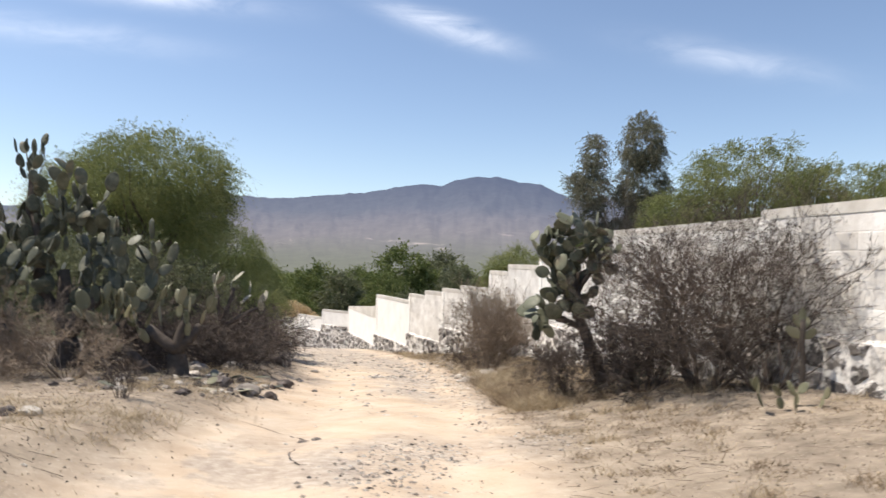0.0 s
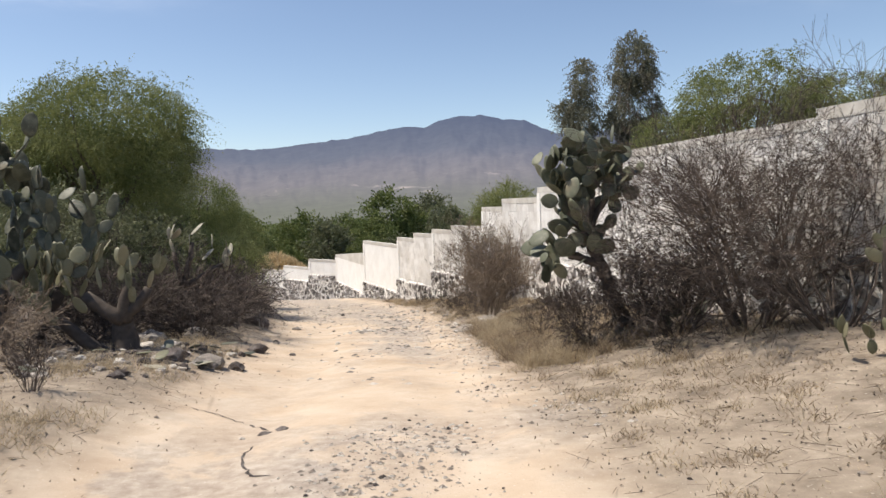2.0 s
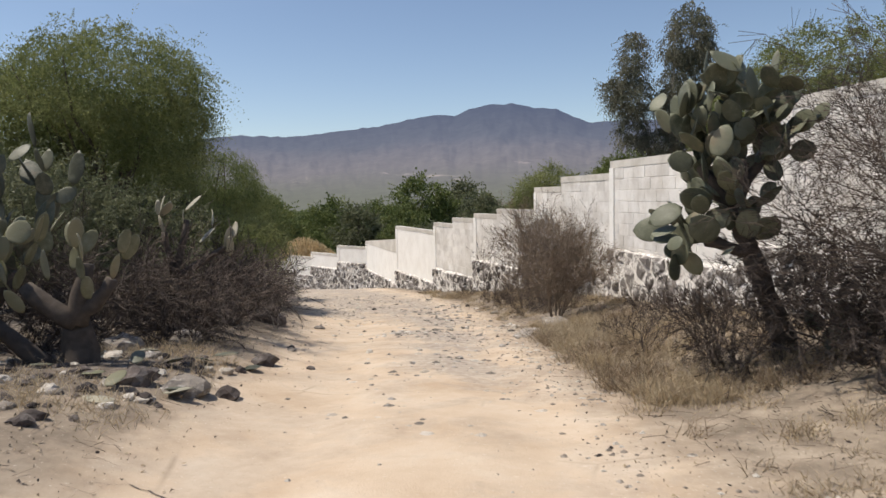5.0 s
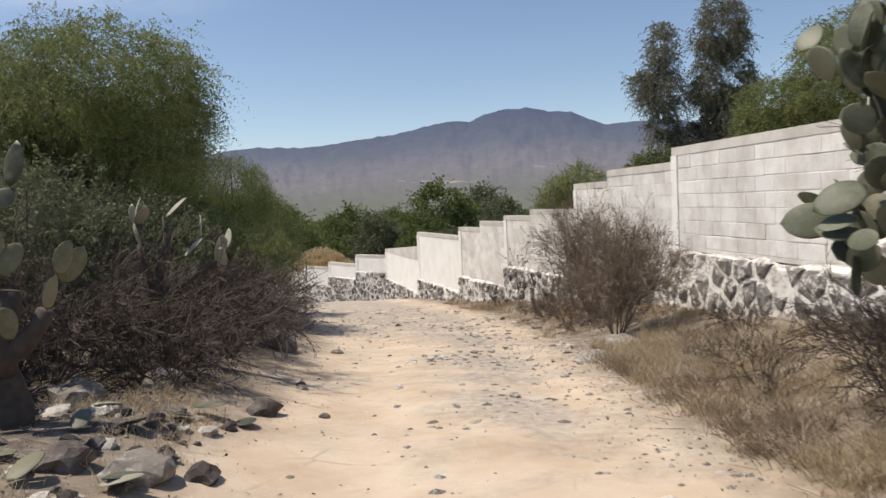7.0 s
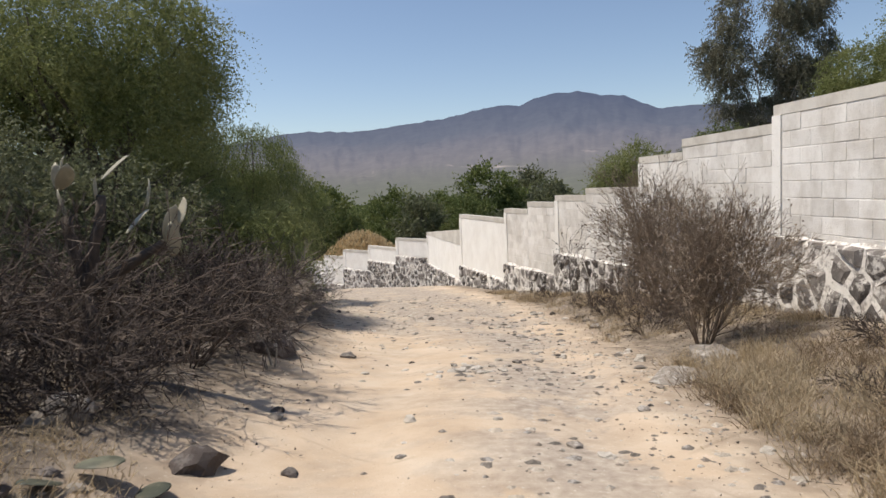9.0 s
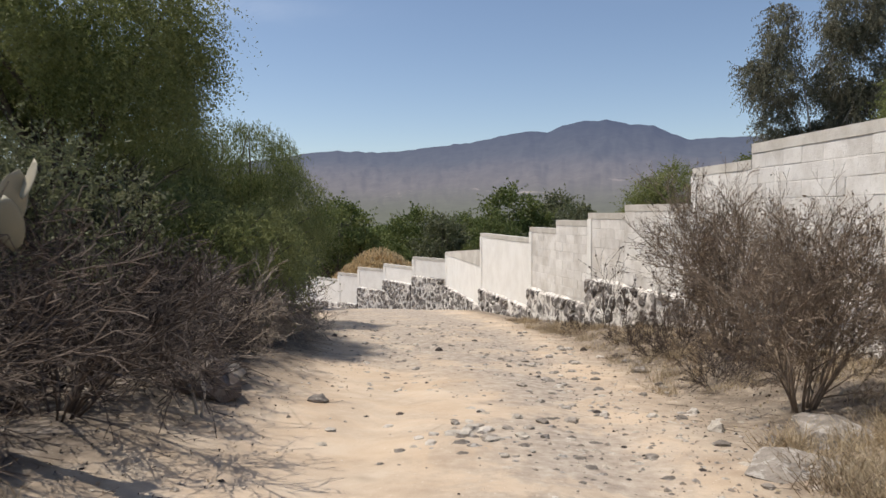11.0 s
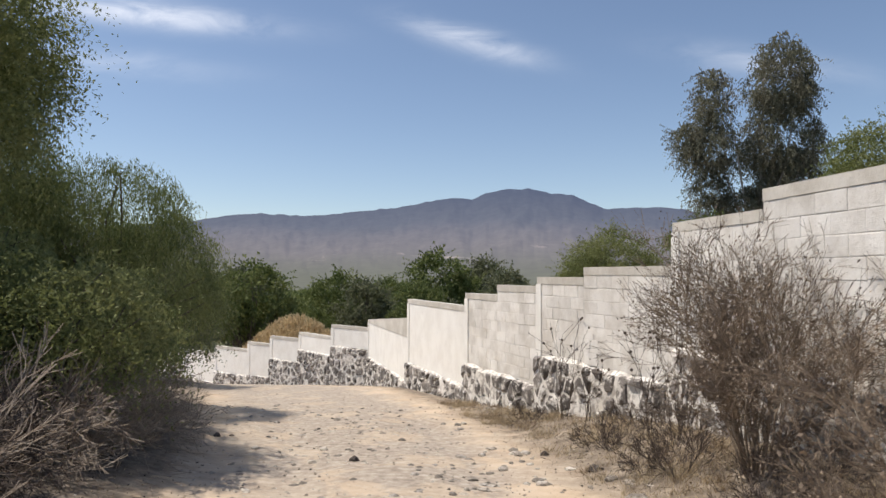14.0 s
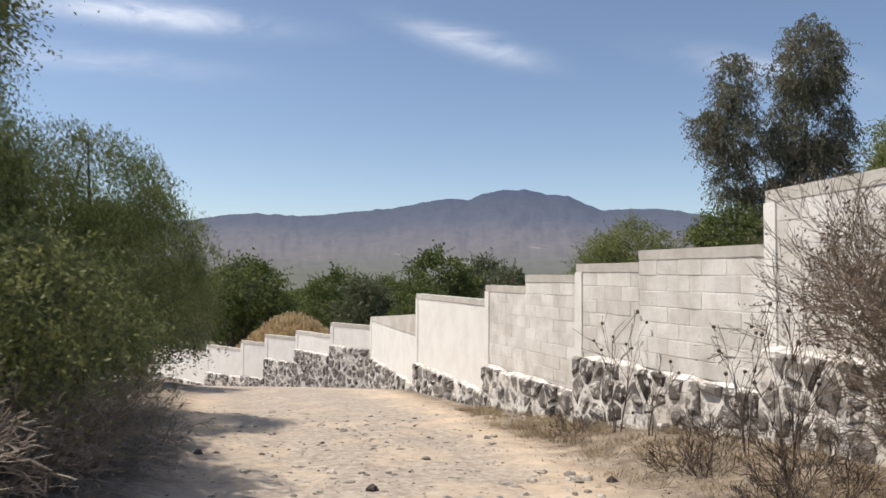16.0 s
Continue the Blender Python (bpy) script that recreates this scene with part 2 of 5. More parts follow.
M_TWIG_PALE = twig_material("bleached_twig", (0.22, 0.18, 0.145), (0.36, 0.31, 0.255))
M_MESQ = leaf_material("mesquite_leaf", (0.12, 0.145, 0.052), (0.23, 0.255, 0.095), (0.31, 0.32, 0.135), 0.42)
M_PIRUL = leaf_material("pepper_tree_leaf", (0.10, 0.13, 0.048), (0.21, 0.24, 0.095), (0.27, 0.29, 0.125), 0.42)
M_EUC = leaf_material("eucalyptus_leaf", (0.11, 0.115, 0.078), (0.21, 0.21, 0.15), (0.25, 0.23, 0.165), 0.34)
M_WOOD = leaf_material("valley_leaf", (0.060, 0.088, 0.026), (0.15, 0.185, 0.055), (0.23, 0.25, 0.088), 0.3)
M_OLIVE = leaf_material("olive_leaf", (0.10, 0.112, 0.06), (0.18, 0.195, 0.10), (0.21, 0.215, 0.13), 0.36)
M_GRASS = leaf_material("dry_grass", (0.34, 0.27, 0.175), (0.56, 0.47, 0.33), (0.46, 0.36, 0.225), 0.3)
M_GRASS_BROWN = leaf_material("brown_grass", (0.17, 0.125, 0.085), (0.33, 0.255, 0.17), (0.26, 0.19, 0.12), 0.3)
M_REED = leaf_material("tan_reed", (0.50, 0.38, 0.21), (0.70, 0.56, 0.35), (0.60, 0.46, 0.26), 0.4)
M_PAD = pad_material("cactus_pad", (0.066, 0.074, 0.045), (0.155, 0.162, 0.108))
M_GRAVEL = stone_material("track_gravel", (0.24, 0.20, 0.165), (0.50, 0.44, 0.36), 0.3)
M_PAD_DARK = pad_material("dark_cactus_pad", (0.050, 0.055, 0.038), (0.125, 0.13, 0.09))
M_PAD_PALE = pad_material("pale_cactus_pad", (0.10, 0.105, 0.058), (0.24, 0.225, 0.14))
M_PAD_DEAD = pad_material("bleached_cactus_pad", (0.26, 0.245, 0.18), (0.42, 0.385, 0.29))
M_CORK = twig_material("corky_cactus_trunk", (0.060, 0.049, 0.041), (0.115, 0.096, 0.08))
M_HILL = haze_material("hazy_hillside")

# ---- building helpers ----


def mesh_object(name, verts, faces, mat, parent=None, label="", smooth=False):
    me = bpy.data.meshes.new(name)
    me.from_pydata(verts if isinstance(verts, list) else verts.tolist(), [], faces if isinstance(faces, list) else faces.tolist())
    me.materials.append(mat)
    if smooth:
        me.polygons.foreach_set("use_smooth", [True] * len(me.polygons))
    ob = new(name, me)
    if parent:
        ob.parent = parent
    if label:
        ob["label"] = label
    return ob


def part(name, bm, mat, parent, label=""):
    me = bpy.data.meshes.new(name)
    bm.to_mesh(me)
    bm.free()
    me.materials.append(mat)
    ob = new(name, me)
    ob.parent = parent
    if label:
        ob["label"] = label
    return ob


def thing(name, where, label, category, group="", kind=""):
    e = new(name)
    e.location = where
    e.empty_display_size = 0.1
    return tagged(e, label, category, group, kind)


def tubes(segs, sides=4):
    """Tapered tubes from rows p0(3) p1(3) r0 r1."""
    s = np.asarray(segs, float)
    p0, p1, r0, r1 = s[:, 0:3], s[:, 3:6], s[:, 6], s[:, 7]
    d = p1 - p0
    d /= np.maximum(np.linalg.norm(d, axis=1, keepdims=True), 1e-6)
    ref = np.where(np.abs(d[:, 2:3]) > 0.9, [[1.0, 0, 0]], [[0, 0, 1.0]])
    a = np.cross(d, ref)
    a /= np.linalg.norm(a, axis=1, keepdims=True)
    b = np.cross(d, a)
    ang = np.arange(sides) * 2 * np.pi / sides
    ring = np.cos(ang)[None, :, None] * a[:, None] + np.sin(ang)[None, :, None] * b[:, None]
    v = np.concatenate([p0[:, None] + ring * r0[:, None, None], p1[:, None] + ring * r1[:, None, None]], 1)
    base = (np.arange(len(s)) * 2 * sides)[:, None, None]
    i = np.arange(sides)
    j = (i + 1) % sides
    f = base + np.stack([i, j, j + sides, i + sides], 1)[None]
    return v.reshape(-1, 3), f.reshape(-1, 4)


def chain(points, radii, sides=7):
    """One closed, bent and tapered limb through the given points."""
    p = np.asarray(points, float)
    n = len(p)
    d = np.gradient(p, axis=0)
    d /= np.maximum(np.linalg.norm(d, axis=1, keepdims=True), 1e-6)
    ref = np.array([1.0, 0, 0]) if abs(d[0][2]) > 0.8 else np.array([0, 0, 1.0])
    v = []
    for i in range(n):
        a = np.cross(d[i], ref)
        a /= np.linalg.norm(a) + 1e-9
        b = np.cross(d[i], a)
        v += [p[i] + radii[i] * (math.cos(t) * a + math.sin(t) * b) for t in (2 * math.pi * k / sides for k in range(sides))]
    f = [(i * sides + k, i * sides + (k + 1) % sides, (i + 1) * sides + (k + 1) % sides, (i + 1) * sides + k) for i in range(n - 1) for k in range(sides)]
    f += [tuple(range(sides))[::-1], tuple((n - 1) * sides + k for k in range(sides))]
    return [tuple(q) for q in v], f


def knotty(points, radii, rng, wob=0.18):
    """More points along a limb, with bends and swellings."""
    p, r = [], []
    for i in range(len(points) - 1):
        a, b = np.array(points[i], float), np.array(points[i + 1], float)
        for k in range(4):
            t = k / 4
            rad = radii[i] + (radii[i + 1] - radii[i]) * t
            p.append(a + (b - a) * t + (rng.normal(size=3) * rad * wob if i or k else 0))
            r.append(rad * rng.uniform(0.88, 1.14))
    return p + [np.array(points[-1], float)], r + [radii[-1]]


def leaves(centres, size, rng, droop=0.3, aspect=2.6, spread=1.0):
    """Small flat leaf blades, one diamond each, at the given points."""
    n = len(centres)
    d = rng.normal(size=(n, 3)) * [spread, spread, spread]
    d[:, 2] -= droop * 2
    d /= np.linalg.norm(d, axis=1, keepdims=True)
    w = np.cross(d, rng.normal(size=(n, 3)))
    w /= np.linalg.norm(w, axis=1, keepdims=True) + 1e-9
    L = size * rng.uniform(0.6, 1.35, (n, 1))
    W = L / aspect
    c = np.asarray(centres)
    v = np.stack([c - d * L * 0.5, c + w * W * 0.5, c + d * L * 0.5, c - w * W * 0.5], 1)
    f = (np.arange(n) * 4)[:, None] + np.arange(4)[None]
    return v.reshape(-1, 3), f


def grow(rng, base, direction, length, radius, depth, split=(2, 3), spread=0.5, shrink=0.72, bend=0.12, lift=0.0, steps=3, out=None, ends=None):
    """A branching skeleton of segments; ends collects the tips."""
    p, d = np.array(base, float), np.array(direction, float)
    d /= np.linalg.norm(d)
    r = radius
    if depth < 2:
        steps = 2 if depth else 1
    for i in range(steps):
        q = p + d * length / steps
        r2 = radius * (1 - 0.35 * (i + 1) / steps)
        out.append((*p, *q, r, r2, depth))
        p, r = q, r2
        d = d + rng.normal(size=3) * bend
        d[2] += lift
        d /= np.linalg.norm(d)
        if depth > 0 and i < steps - 1 and rng.random() < 0.55:
            e = d + rng.normal(size=3) * spread
            grow(rng, p, e, length * shrink * rng.uniform(0.6, 1.0), r * 0.6, depth - 1, split, spread, shrink, bend, lift, steps, out, ends)
    if depth > 0:
        for _ in range(rng.integers(split[0], split[1] + 1)):
            e = d + rng.normal(size=3) * spread
            grow(rng, p, e, length * shrink * rng.uniform(0.75, 1.15), r * 0.72, depth - 1, split, spread, shrink, bend, lift, steps, out, ends)
    elif ends is not None:
        ends.append(p)
    return out


# ---- the lie of the land ----
PROFILE_Y = [-60, -20, 0, 5.5, 7.5, 12, 15, 17, 22, 28.5, 33, 39, 47, 60, 100, 250, 600, 1500, 5000]
PROFILE_Z = [3.0, 1.2, -0.05, -0.50, -0.66, -1.08, -1.35, -1.58, -2.06, -2.65, -3.08, -4.0, -5.5, -7.4, -10.5, -17, -26, -30, -30]
WALL = [(5.9, 0.9), (5.0, 5.1), (4.13, 9.3), (3.25, 13.5), (2.40, 17.56), (1.44, 22.1), (-0.07, 25.54), (-1.45, 28.67), (-3.25, 33.14),
        (-5.43, 39.3), (-7.2, 40.8), (-9.1, 42.9), (-10.8, 44.2), (-12.2, 45.2), (-14.5, 47.0), (-19.0, 50.5), (-25.0, 55.0)]
WALL_Y = [w[1] for w in WALL]
WALL_X = [w[0] for w in WALL]
ROAD_Y = [-20, 0, 9, 12.5, 18, 22, 27, 35, 45, 60]
ROAD_L = [-2.0, -2.3, -2.45, -2.75, -3.6, -4.8, -6.9, -10.2, -18, -30]
ROAD_R = [1.3, 1.05, 0.85, 0.5, 0.15, -0.5, -1.75, -4.6, -13, -24]


def smooth(a, b, v):
    s = np.clip((v - a) / (b - a), 0, 1)
    return s * s * (3 - 2 * s)


def height(x, y):
    """Ground height without the fine roughness."""
    x, y = np.asarray(x, float), np.asarray(y, float)
    z = np.interp(y, PROFILE_Y, PROFILE_Z)
    near = 1 - smooth(45, 90, y)
    lo, hi = np.interp(y, ROAD_Y, ROAD_L), np.interp(y, ROAD_Y, ROAD_R)
    z = z + near * 0.30 * smooth(0.5, -0.9, x - lo) * (1 - 0.5 * smooth(16, 24, y))
    wx = np.interp(y, WALL_Y, WALL_X)
    bank = np.interp(y, [0, 8, 13, 22, 25, 29], [0.45, 0.55, 0.42, 0.36, 0.12, 0.0])
    z = z + near * bank * smooth(0.0, 1.0, (x - hi) / np.maximum(wx - hi, 0.4))
    z = z - near * 0.05 * np.exp(-((x - (lo * 0.72 + hi * 0.28)) / 0.35) ** 2) - near * 0.04 * np.exp(-((x - (lo * 0.22 + hi * 0.78)) / 0.35) ** 2)
    return z


def ground_z(x, y):
    return float(height(x, y)) + 0.016 * noise.noise(Vector((x * 0.9, y * 0.9, 0.3))) + 0.007 * noise.noise(Vector((x * 4.1, y * 4.1, 2.0)))


def axis(dense0, dense1, step, reach0, reach1):
    mid = list(np.arange(dense0, dense1, step))
    up, s = [mid[-1]], step
    while up[-1] < reach1:
        s *= 1.16
        up.append(up[-1] + s)
    down, s = [mid[0]], step
    while down[-1] > reach0:
        s *= 1.16
        down.append(down[-1] - s)
    return np.array(down[:0:-1] + mid + up[1:])


gx, gy = axis(-6.5, 5.5, 0.085, -4600, 4600), axis(0.5, 30.0, 0.10, -1200, 4600)
GX, GY = np.meshgrid(gx, gy)
GZ = height(GX, GY)
flatx, flaty = GX.ravel(), GY.ravel()
rough = np.array([0.016 * noise.noise(Vector((a * 0.9, b * 0.9, 0.3))) + 0.007 * noise.noise(Vector((a * 4.1, b * 4.1, 2.0))) if abs(a) < 30 and -20 < b < 70 else 0.0 for a, b in zip(flatx, flaty)])
nx, ny = len(gx), len(gy)
idx = np.arange(nx * ny).reshape(ny, nx)
gf = np.stack([idx[:-1, :-1], idx[:-1, 1:], idx[1:, 1:], idx[1:, :-1]], -1).reshape(-1, 4)
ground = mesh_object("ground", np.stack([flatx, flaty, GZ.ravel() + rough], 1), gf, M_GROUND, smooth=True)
tagged(ground, "pale sandy dirt track between dry stony verges", "ground", kind="structure")
lo_r, hi_r = np.interp(flaty, ROAD_Y, ROAD_L), np.interp(flaty, ROAD_Y, ROAD_R)
road_mask = smooth(-0.6, 0.6, flatx - lo_r) * smooth(-0.75, 0.75, hi_r - flatx)
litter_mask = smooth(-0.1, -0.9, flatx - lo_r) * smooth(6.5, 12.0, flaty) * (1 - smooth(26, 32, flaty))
lane = (flatx - lo_r) / np.maximum(hi_r - lo_r, 0.5)
stony = np.exp(-((lane - 0.70) / 0.20) ** 2) * smooth(9, 13, flaty) + np.exp(-((flatx + 0.45) ** 2 / 0.5 + (flaty - 6.2) ** 2 / 1.3)) + np.exp(-((flatx - 1.05) ** 2 / 0.25 + (flaty - 7.3) ** 2 / 0.5)) + 0.7 * np.exp(-((flatx + 1.9) ** 2 / 0.8 + (flaty - 6.0) ** 2 / 1.2)) + 1.0 * np.exp(-((lane - 0.35) / 0.35) ** 2) * smooth(17, 21, flaty)
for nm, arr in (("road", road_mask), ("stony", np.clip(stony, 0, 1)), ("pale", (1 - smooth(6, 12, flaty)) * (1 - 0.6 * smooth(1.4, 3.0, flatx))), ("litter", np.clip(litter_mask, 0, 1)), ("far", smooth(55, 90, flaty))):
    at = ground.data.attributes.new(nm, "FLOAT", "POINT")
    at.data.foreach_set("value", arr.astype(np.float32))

# far mountain: ridge height by azimuth, foothills in front
RIDGE_U = [-1.6, -0.9, -0.55, -0.418, -0.371, -0.324, -0.281, -0.239, -0.18, -0.12, -0.08, -0.041, -0.023, -0.010, 0.009, 0.03, 0.045, 0.072, 0.085, 0.103, 0.118, 0.135, 0.158, 0.183, 0.223, 0.263, 0.304, 0.332, 0.6, 1.3]
RIDGE_E = [0.05, 0.06, 0.070, 0.082, 0.0895, 0.092, 0.0892, 0.0884, 0.0945, 0.100, 0.108, 0.1145, 0.1145, 0.1122, 0.1205, 0.1262, 0.1275, 0.128, 0.1262, 0.1218, 0.1207, 0.119, 0.109, 0.098, 0.0995, 0.1005, 0.096, 0.09, 0.07, 0.05]
mu, mv = np.concatenate([np.linspace(-1.5, -0.46, 60)[:-1], np.linspace(-0.46, 0.40, 420)[:-1], np.linspace(0.40, 1.3, 60)]), np.linspace(0, 1, 60)
MU, MV = np.meshgrid(mu, mv)
dist = 1300 + 1750 * MV
ridge = np.interp(MU, RIDGE_U, RIDGE_E) * 3000 + 5
rise = MV ** 1.45
# spurs run down from the crest, with gullies between them
bent = MU + 0.03 * np.sin(MV * 5.0 + MU * 9.0)
spur = np.array([abs(noise.fractal(Vector((a * 7.0, b * 3.2, 4.0)), 1.0, 2.0, 4)) for a, b in zip(bent.ravel(), MV.ravel())]).reshape(MU.shape)
fine_r = np.array([noise.fractal(Vector((a * 60.0, b * 6.0, 9.0)), 1.0, 2.0, 4) for a, b in zip(MU.ravel(), MV.ravel())]).reshape(MU.shape)
MZ = -34 + (ridge + 34) * rise - (spur - 0.25) * 40 * np.sin(np.pi * np.clip(MV, 0, 1)) * (0.25 + MV) + fine_r * (5 * MV + 9 * np.sin(np.pi * MV) * MV)
mi = np.arange(MU.size).reshape(MU.shape)
mf = np.stack([mi[:-1, :-1], mi[:-1, 1:], mi[1:, 1:], mi[1:, :-1]], -1).reshape(-1, 4)
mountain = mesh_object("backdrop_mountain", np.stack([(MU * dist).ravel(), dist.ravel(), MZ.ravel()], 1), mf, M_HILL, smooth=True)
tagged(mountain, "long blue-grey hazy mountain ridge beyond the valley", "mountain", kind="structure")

# ---- vegetation ----


def crown_points(rng, lobes, clumps, per, clump_r, hang=0.0, frond=0.0):
    """Leaf points along short curved shoots, gathered in clumps over the shells of ellipsoid lobes (x, y, z, rx, ry, rz)."""
    vol = np.array([l[3] * l[4] * l[5] for l in lobes]) ** 0.67
    pick = rng.choice(len(lobes), clumps, p=vol / vol.sum())
    L = np.array(lobes)[pick]
    d = rng.normal(size=(clumps, 3))
    d /= np.linalg.norm(d, axis=1, keepdims=True)
    d[:, 2] = np.where(d[:, 2] < -0.45, d[:, 2] * 0.5, d[:, 2])
    rad = rng.uniform(0.40, 1.0, (clumps, 1)) ** 0.45 * rng.uniform(0.84, 1.02, (clumps, 1))
    c = L[:, :3] + d * L[:, 3:] * rad
    shoots = max(3, per // 15)
    rep = np.repeat(np.arange(clumps), shoots)
    size = (clump_r * rng.uniform(0.7, 1.4, clumps))[rep][:, None]
    way = rng.normal(size=(len(rep), 3)) + d[rep] * 0.9
    way /= np.linalg.norm(way, axis=1, keepdims=True)
    root = c[rep] + rng.normal(size=(len(rep), 3)) * size * 0.35
    t = (np.arange(15)[None] + rng.random((len(rep), 15)))[..., None] / 15
    pts = root[:, None] + way[:, None] * size[:, None] * 2.1 * t
    pts[..., 2] -= (hang + 0.25 * clump_r) * t[..., 0] ** 2 * 1.6
    if frond:
        # long hanging strands in place of short shoots
        ln = (frond * rng.uniform(0.5, 1.3, len(rep)))[:, None, None]
        side = way * [1, 1, 0.3]
        pts = root[:, None] + side[:, None] * ln * 0.55 * t ** 0.7
        pts[..., 2] += (ln * (0.18 * t - 1.0 * t ** 1.7))[..., 0]
        pts += rng.normal(size=pts.shape) * 0.018
    pts += rng.normal(size=pts.shape) * clump_r * 0.085
    return c, pts.reshape(-1, 3)


def tree(name, where, label, lobes, leaf_mat, seed, clumps=260, per=110, clump_r=0.28, leaf=0.09, trunk_r=0.16, bark=None, droop=0.3,
         aspect=2.6, hang=0.0, sprays=0, group="", category="tree", limbs=26, frond=0.0, far=False):
    rng = np.random.default_rng(seed)
    root = thing(name, where, label, category, group)
    cs, pts = crown_points(rng, lobes, clumps, per, clump_r, hang=hang, frond=frond)
    v, f = leaves(pts, leaf, rng, droop, aspect)
    if sprays:
        # thin shoots that leave the crown's outline
        top = cs[rng.choice(len(cs), sprays)]
        mid = np.mean([l[:3] for l in lobes], axis=0)
        outw = top - mid
        outw /= np.linalg.norm(outw, axis=1, keepdims=True)
        ln = rng.uniform(0.2, 0.6, (sprays, 1))
        tips = top + outw * ln + rng.normal(size=(sprays, 3)) * 0.12
        tips[:, 2] += ln[:, 0] * (0.25 if hang < 0.4 else -0.5)
        k = 34
        tt = rng.random((sprays, k, 1))
        sp = top[:, None] + (tips - top)[:, None] * tt + rng.normal(size=(sprays, k, 3)) * 0.022
        v2, f2 = leaves(sp.reshape(-1, 3), leaf * 0.8, rng, droop, aspect)
        f = np.concatenate([f, f2 + len(v)])
        v = np.concatenate([v, v2])
    mesh_object("crown", v, f, leaf_mat, root)
    segs = []
    low = min(l[2] - l[5] for l in lobes)
    fork = np.array([lobes[0][0] * 0.25, lobes[0][1] * 0.25, max(low * 0.7, 0.35)])
    mids = fork * 0.5 + rng.normal(size=3) * 0.06
    segs += [(0, 0, -0.25, *mids, trunk_r * 1.25, trunk_r), (*mids, *fork, trunk_r, trunk_r * 0.85)]
    for c in cs[rng.choice(len(cs), min(limbs, len(cs)), replace=False)]:
        a = fork + (c - fork) * 0.35 + rng.normal(size=3) * 0.12 + [0, 0, 0.2]
        b = fork + (c - fork) * 0.7 + rng.normal(size=3) * 0.12 + [0, 0, 0.12]
        segs += [(*fork, *a, trunk_r * 0.5, trunk_r * 0.3), (*a, *b, trunk_r * 0.3, trunk_r * 0.17), (*b, *c, trunk_r * 0.17, 0.008)]
    tp, tr = knotty([(0, 0, -0.25), mids, fork], [trunk_r * 1.25, trunk_r, trunk_r * 0.85], rng, 0.12)
    tv, tf = chain(tp, tr, 9)
    mesh_object("trunk", tv, tf, bark or M_BARK, root, smooth=True)
    if far:
        tv, tf = tubes(segs[2:], 4)
        tagged(mesh_object("branchwork", tv, tf, bark or M_BARK, root, smooth=True), kind="stuff")
        return root
    for i in range(2, len(segs), 3):
        a, b, c = segs[i:i + 3]
        tv, tf = chain([a[:3], a[3:6], b[3:6], c[3:6]], [a[6], b[6], c[6], c[7]], 5)
        mesh_object("limb", tv, tf, bark or M_BARK, root, smooth=True)
    return root


TIPS = {}
seed_bm = bmesh.new()
bmesh.ops.create_icosphere(seed_bm, subdivisions=1, radius=0.022)
SEED_HEAD = bpy.data.meshes.new("seed_head")
seed_bm.to_mesh(SEED_HEAD)
seed_bm.free()
SEED_HEAD.materials.append(M_TWIG_DARK)


def dry_bush(name, where, label, mat, seed, h=1.8, w=1.4, stems=13, depth=4, r=0.016, lean=0.55, bend=0.13, lift=0.02, spread=0.42, split=(2, 3),
             leafy=0, leaf_mat=None, group="", flat=1.0, tip_r=0.0022, category="bush"):
    rng = np.random.default_rng(seed)
    root = thing(name, where, label, category, group)
    segs, ends = [], []
    first = h / 2.75
    for i in range(stems):
        a = rng.uniform(0, 2 * np.pi)
        o = rng.uniform(0.1, 1.0) ** 0.7 * lean * w / max(h, 0.1) * 1.4
        d = (math.cos(a) * o, math.sin(a) * o, 1.0 * flat)
        b = (math.cos(a) * 0.05 * w, math.sin(a) * 0.05 * w, -0.06)
        one = []
        grow(rng, b, d, first * rng.uniform(0.75, 1.15), r * rng.uniform(0.7, 1.25), depth, split, spread, 0.70, bend, lift, 3, one, ends)
        s = np.array(one)
        s[:, 6:8] = np.maximum(s[:, 6:8], tip_r)
        main = s[:, 8] >= depth
        axis_p, axis_r = [s[main][0, 0:3]] + list(s[main][:, 3:6]), [s[main][0, 6]] + list(s[main][:, 7])
        v, f = chain(axis_p, axis_r, 5)
        mesh_object("stem", v, f, mat, root, smooth=True)
        segs.append(s[~main, :8])
    TIPS[root.name] = [tuple(e) for e in ends]
    v, f = tubes(np.concatenate(segs), 3)
    tagged(mesh_object("brushwood", v, f, mat, root), kind="stuff")
    if leafy:
        e = np.array(ends)
        pts = e[rng.integers(0, len(e), leafy)] + rng.normal(size=(leafy, 3)) * 0.05
        v, f = leaves(pts, 0.03, rng, 0.1, 1.8)
        mesh_object("dry_foliage", v, f, leaf_mat or mat, root)
    return root


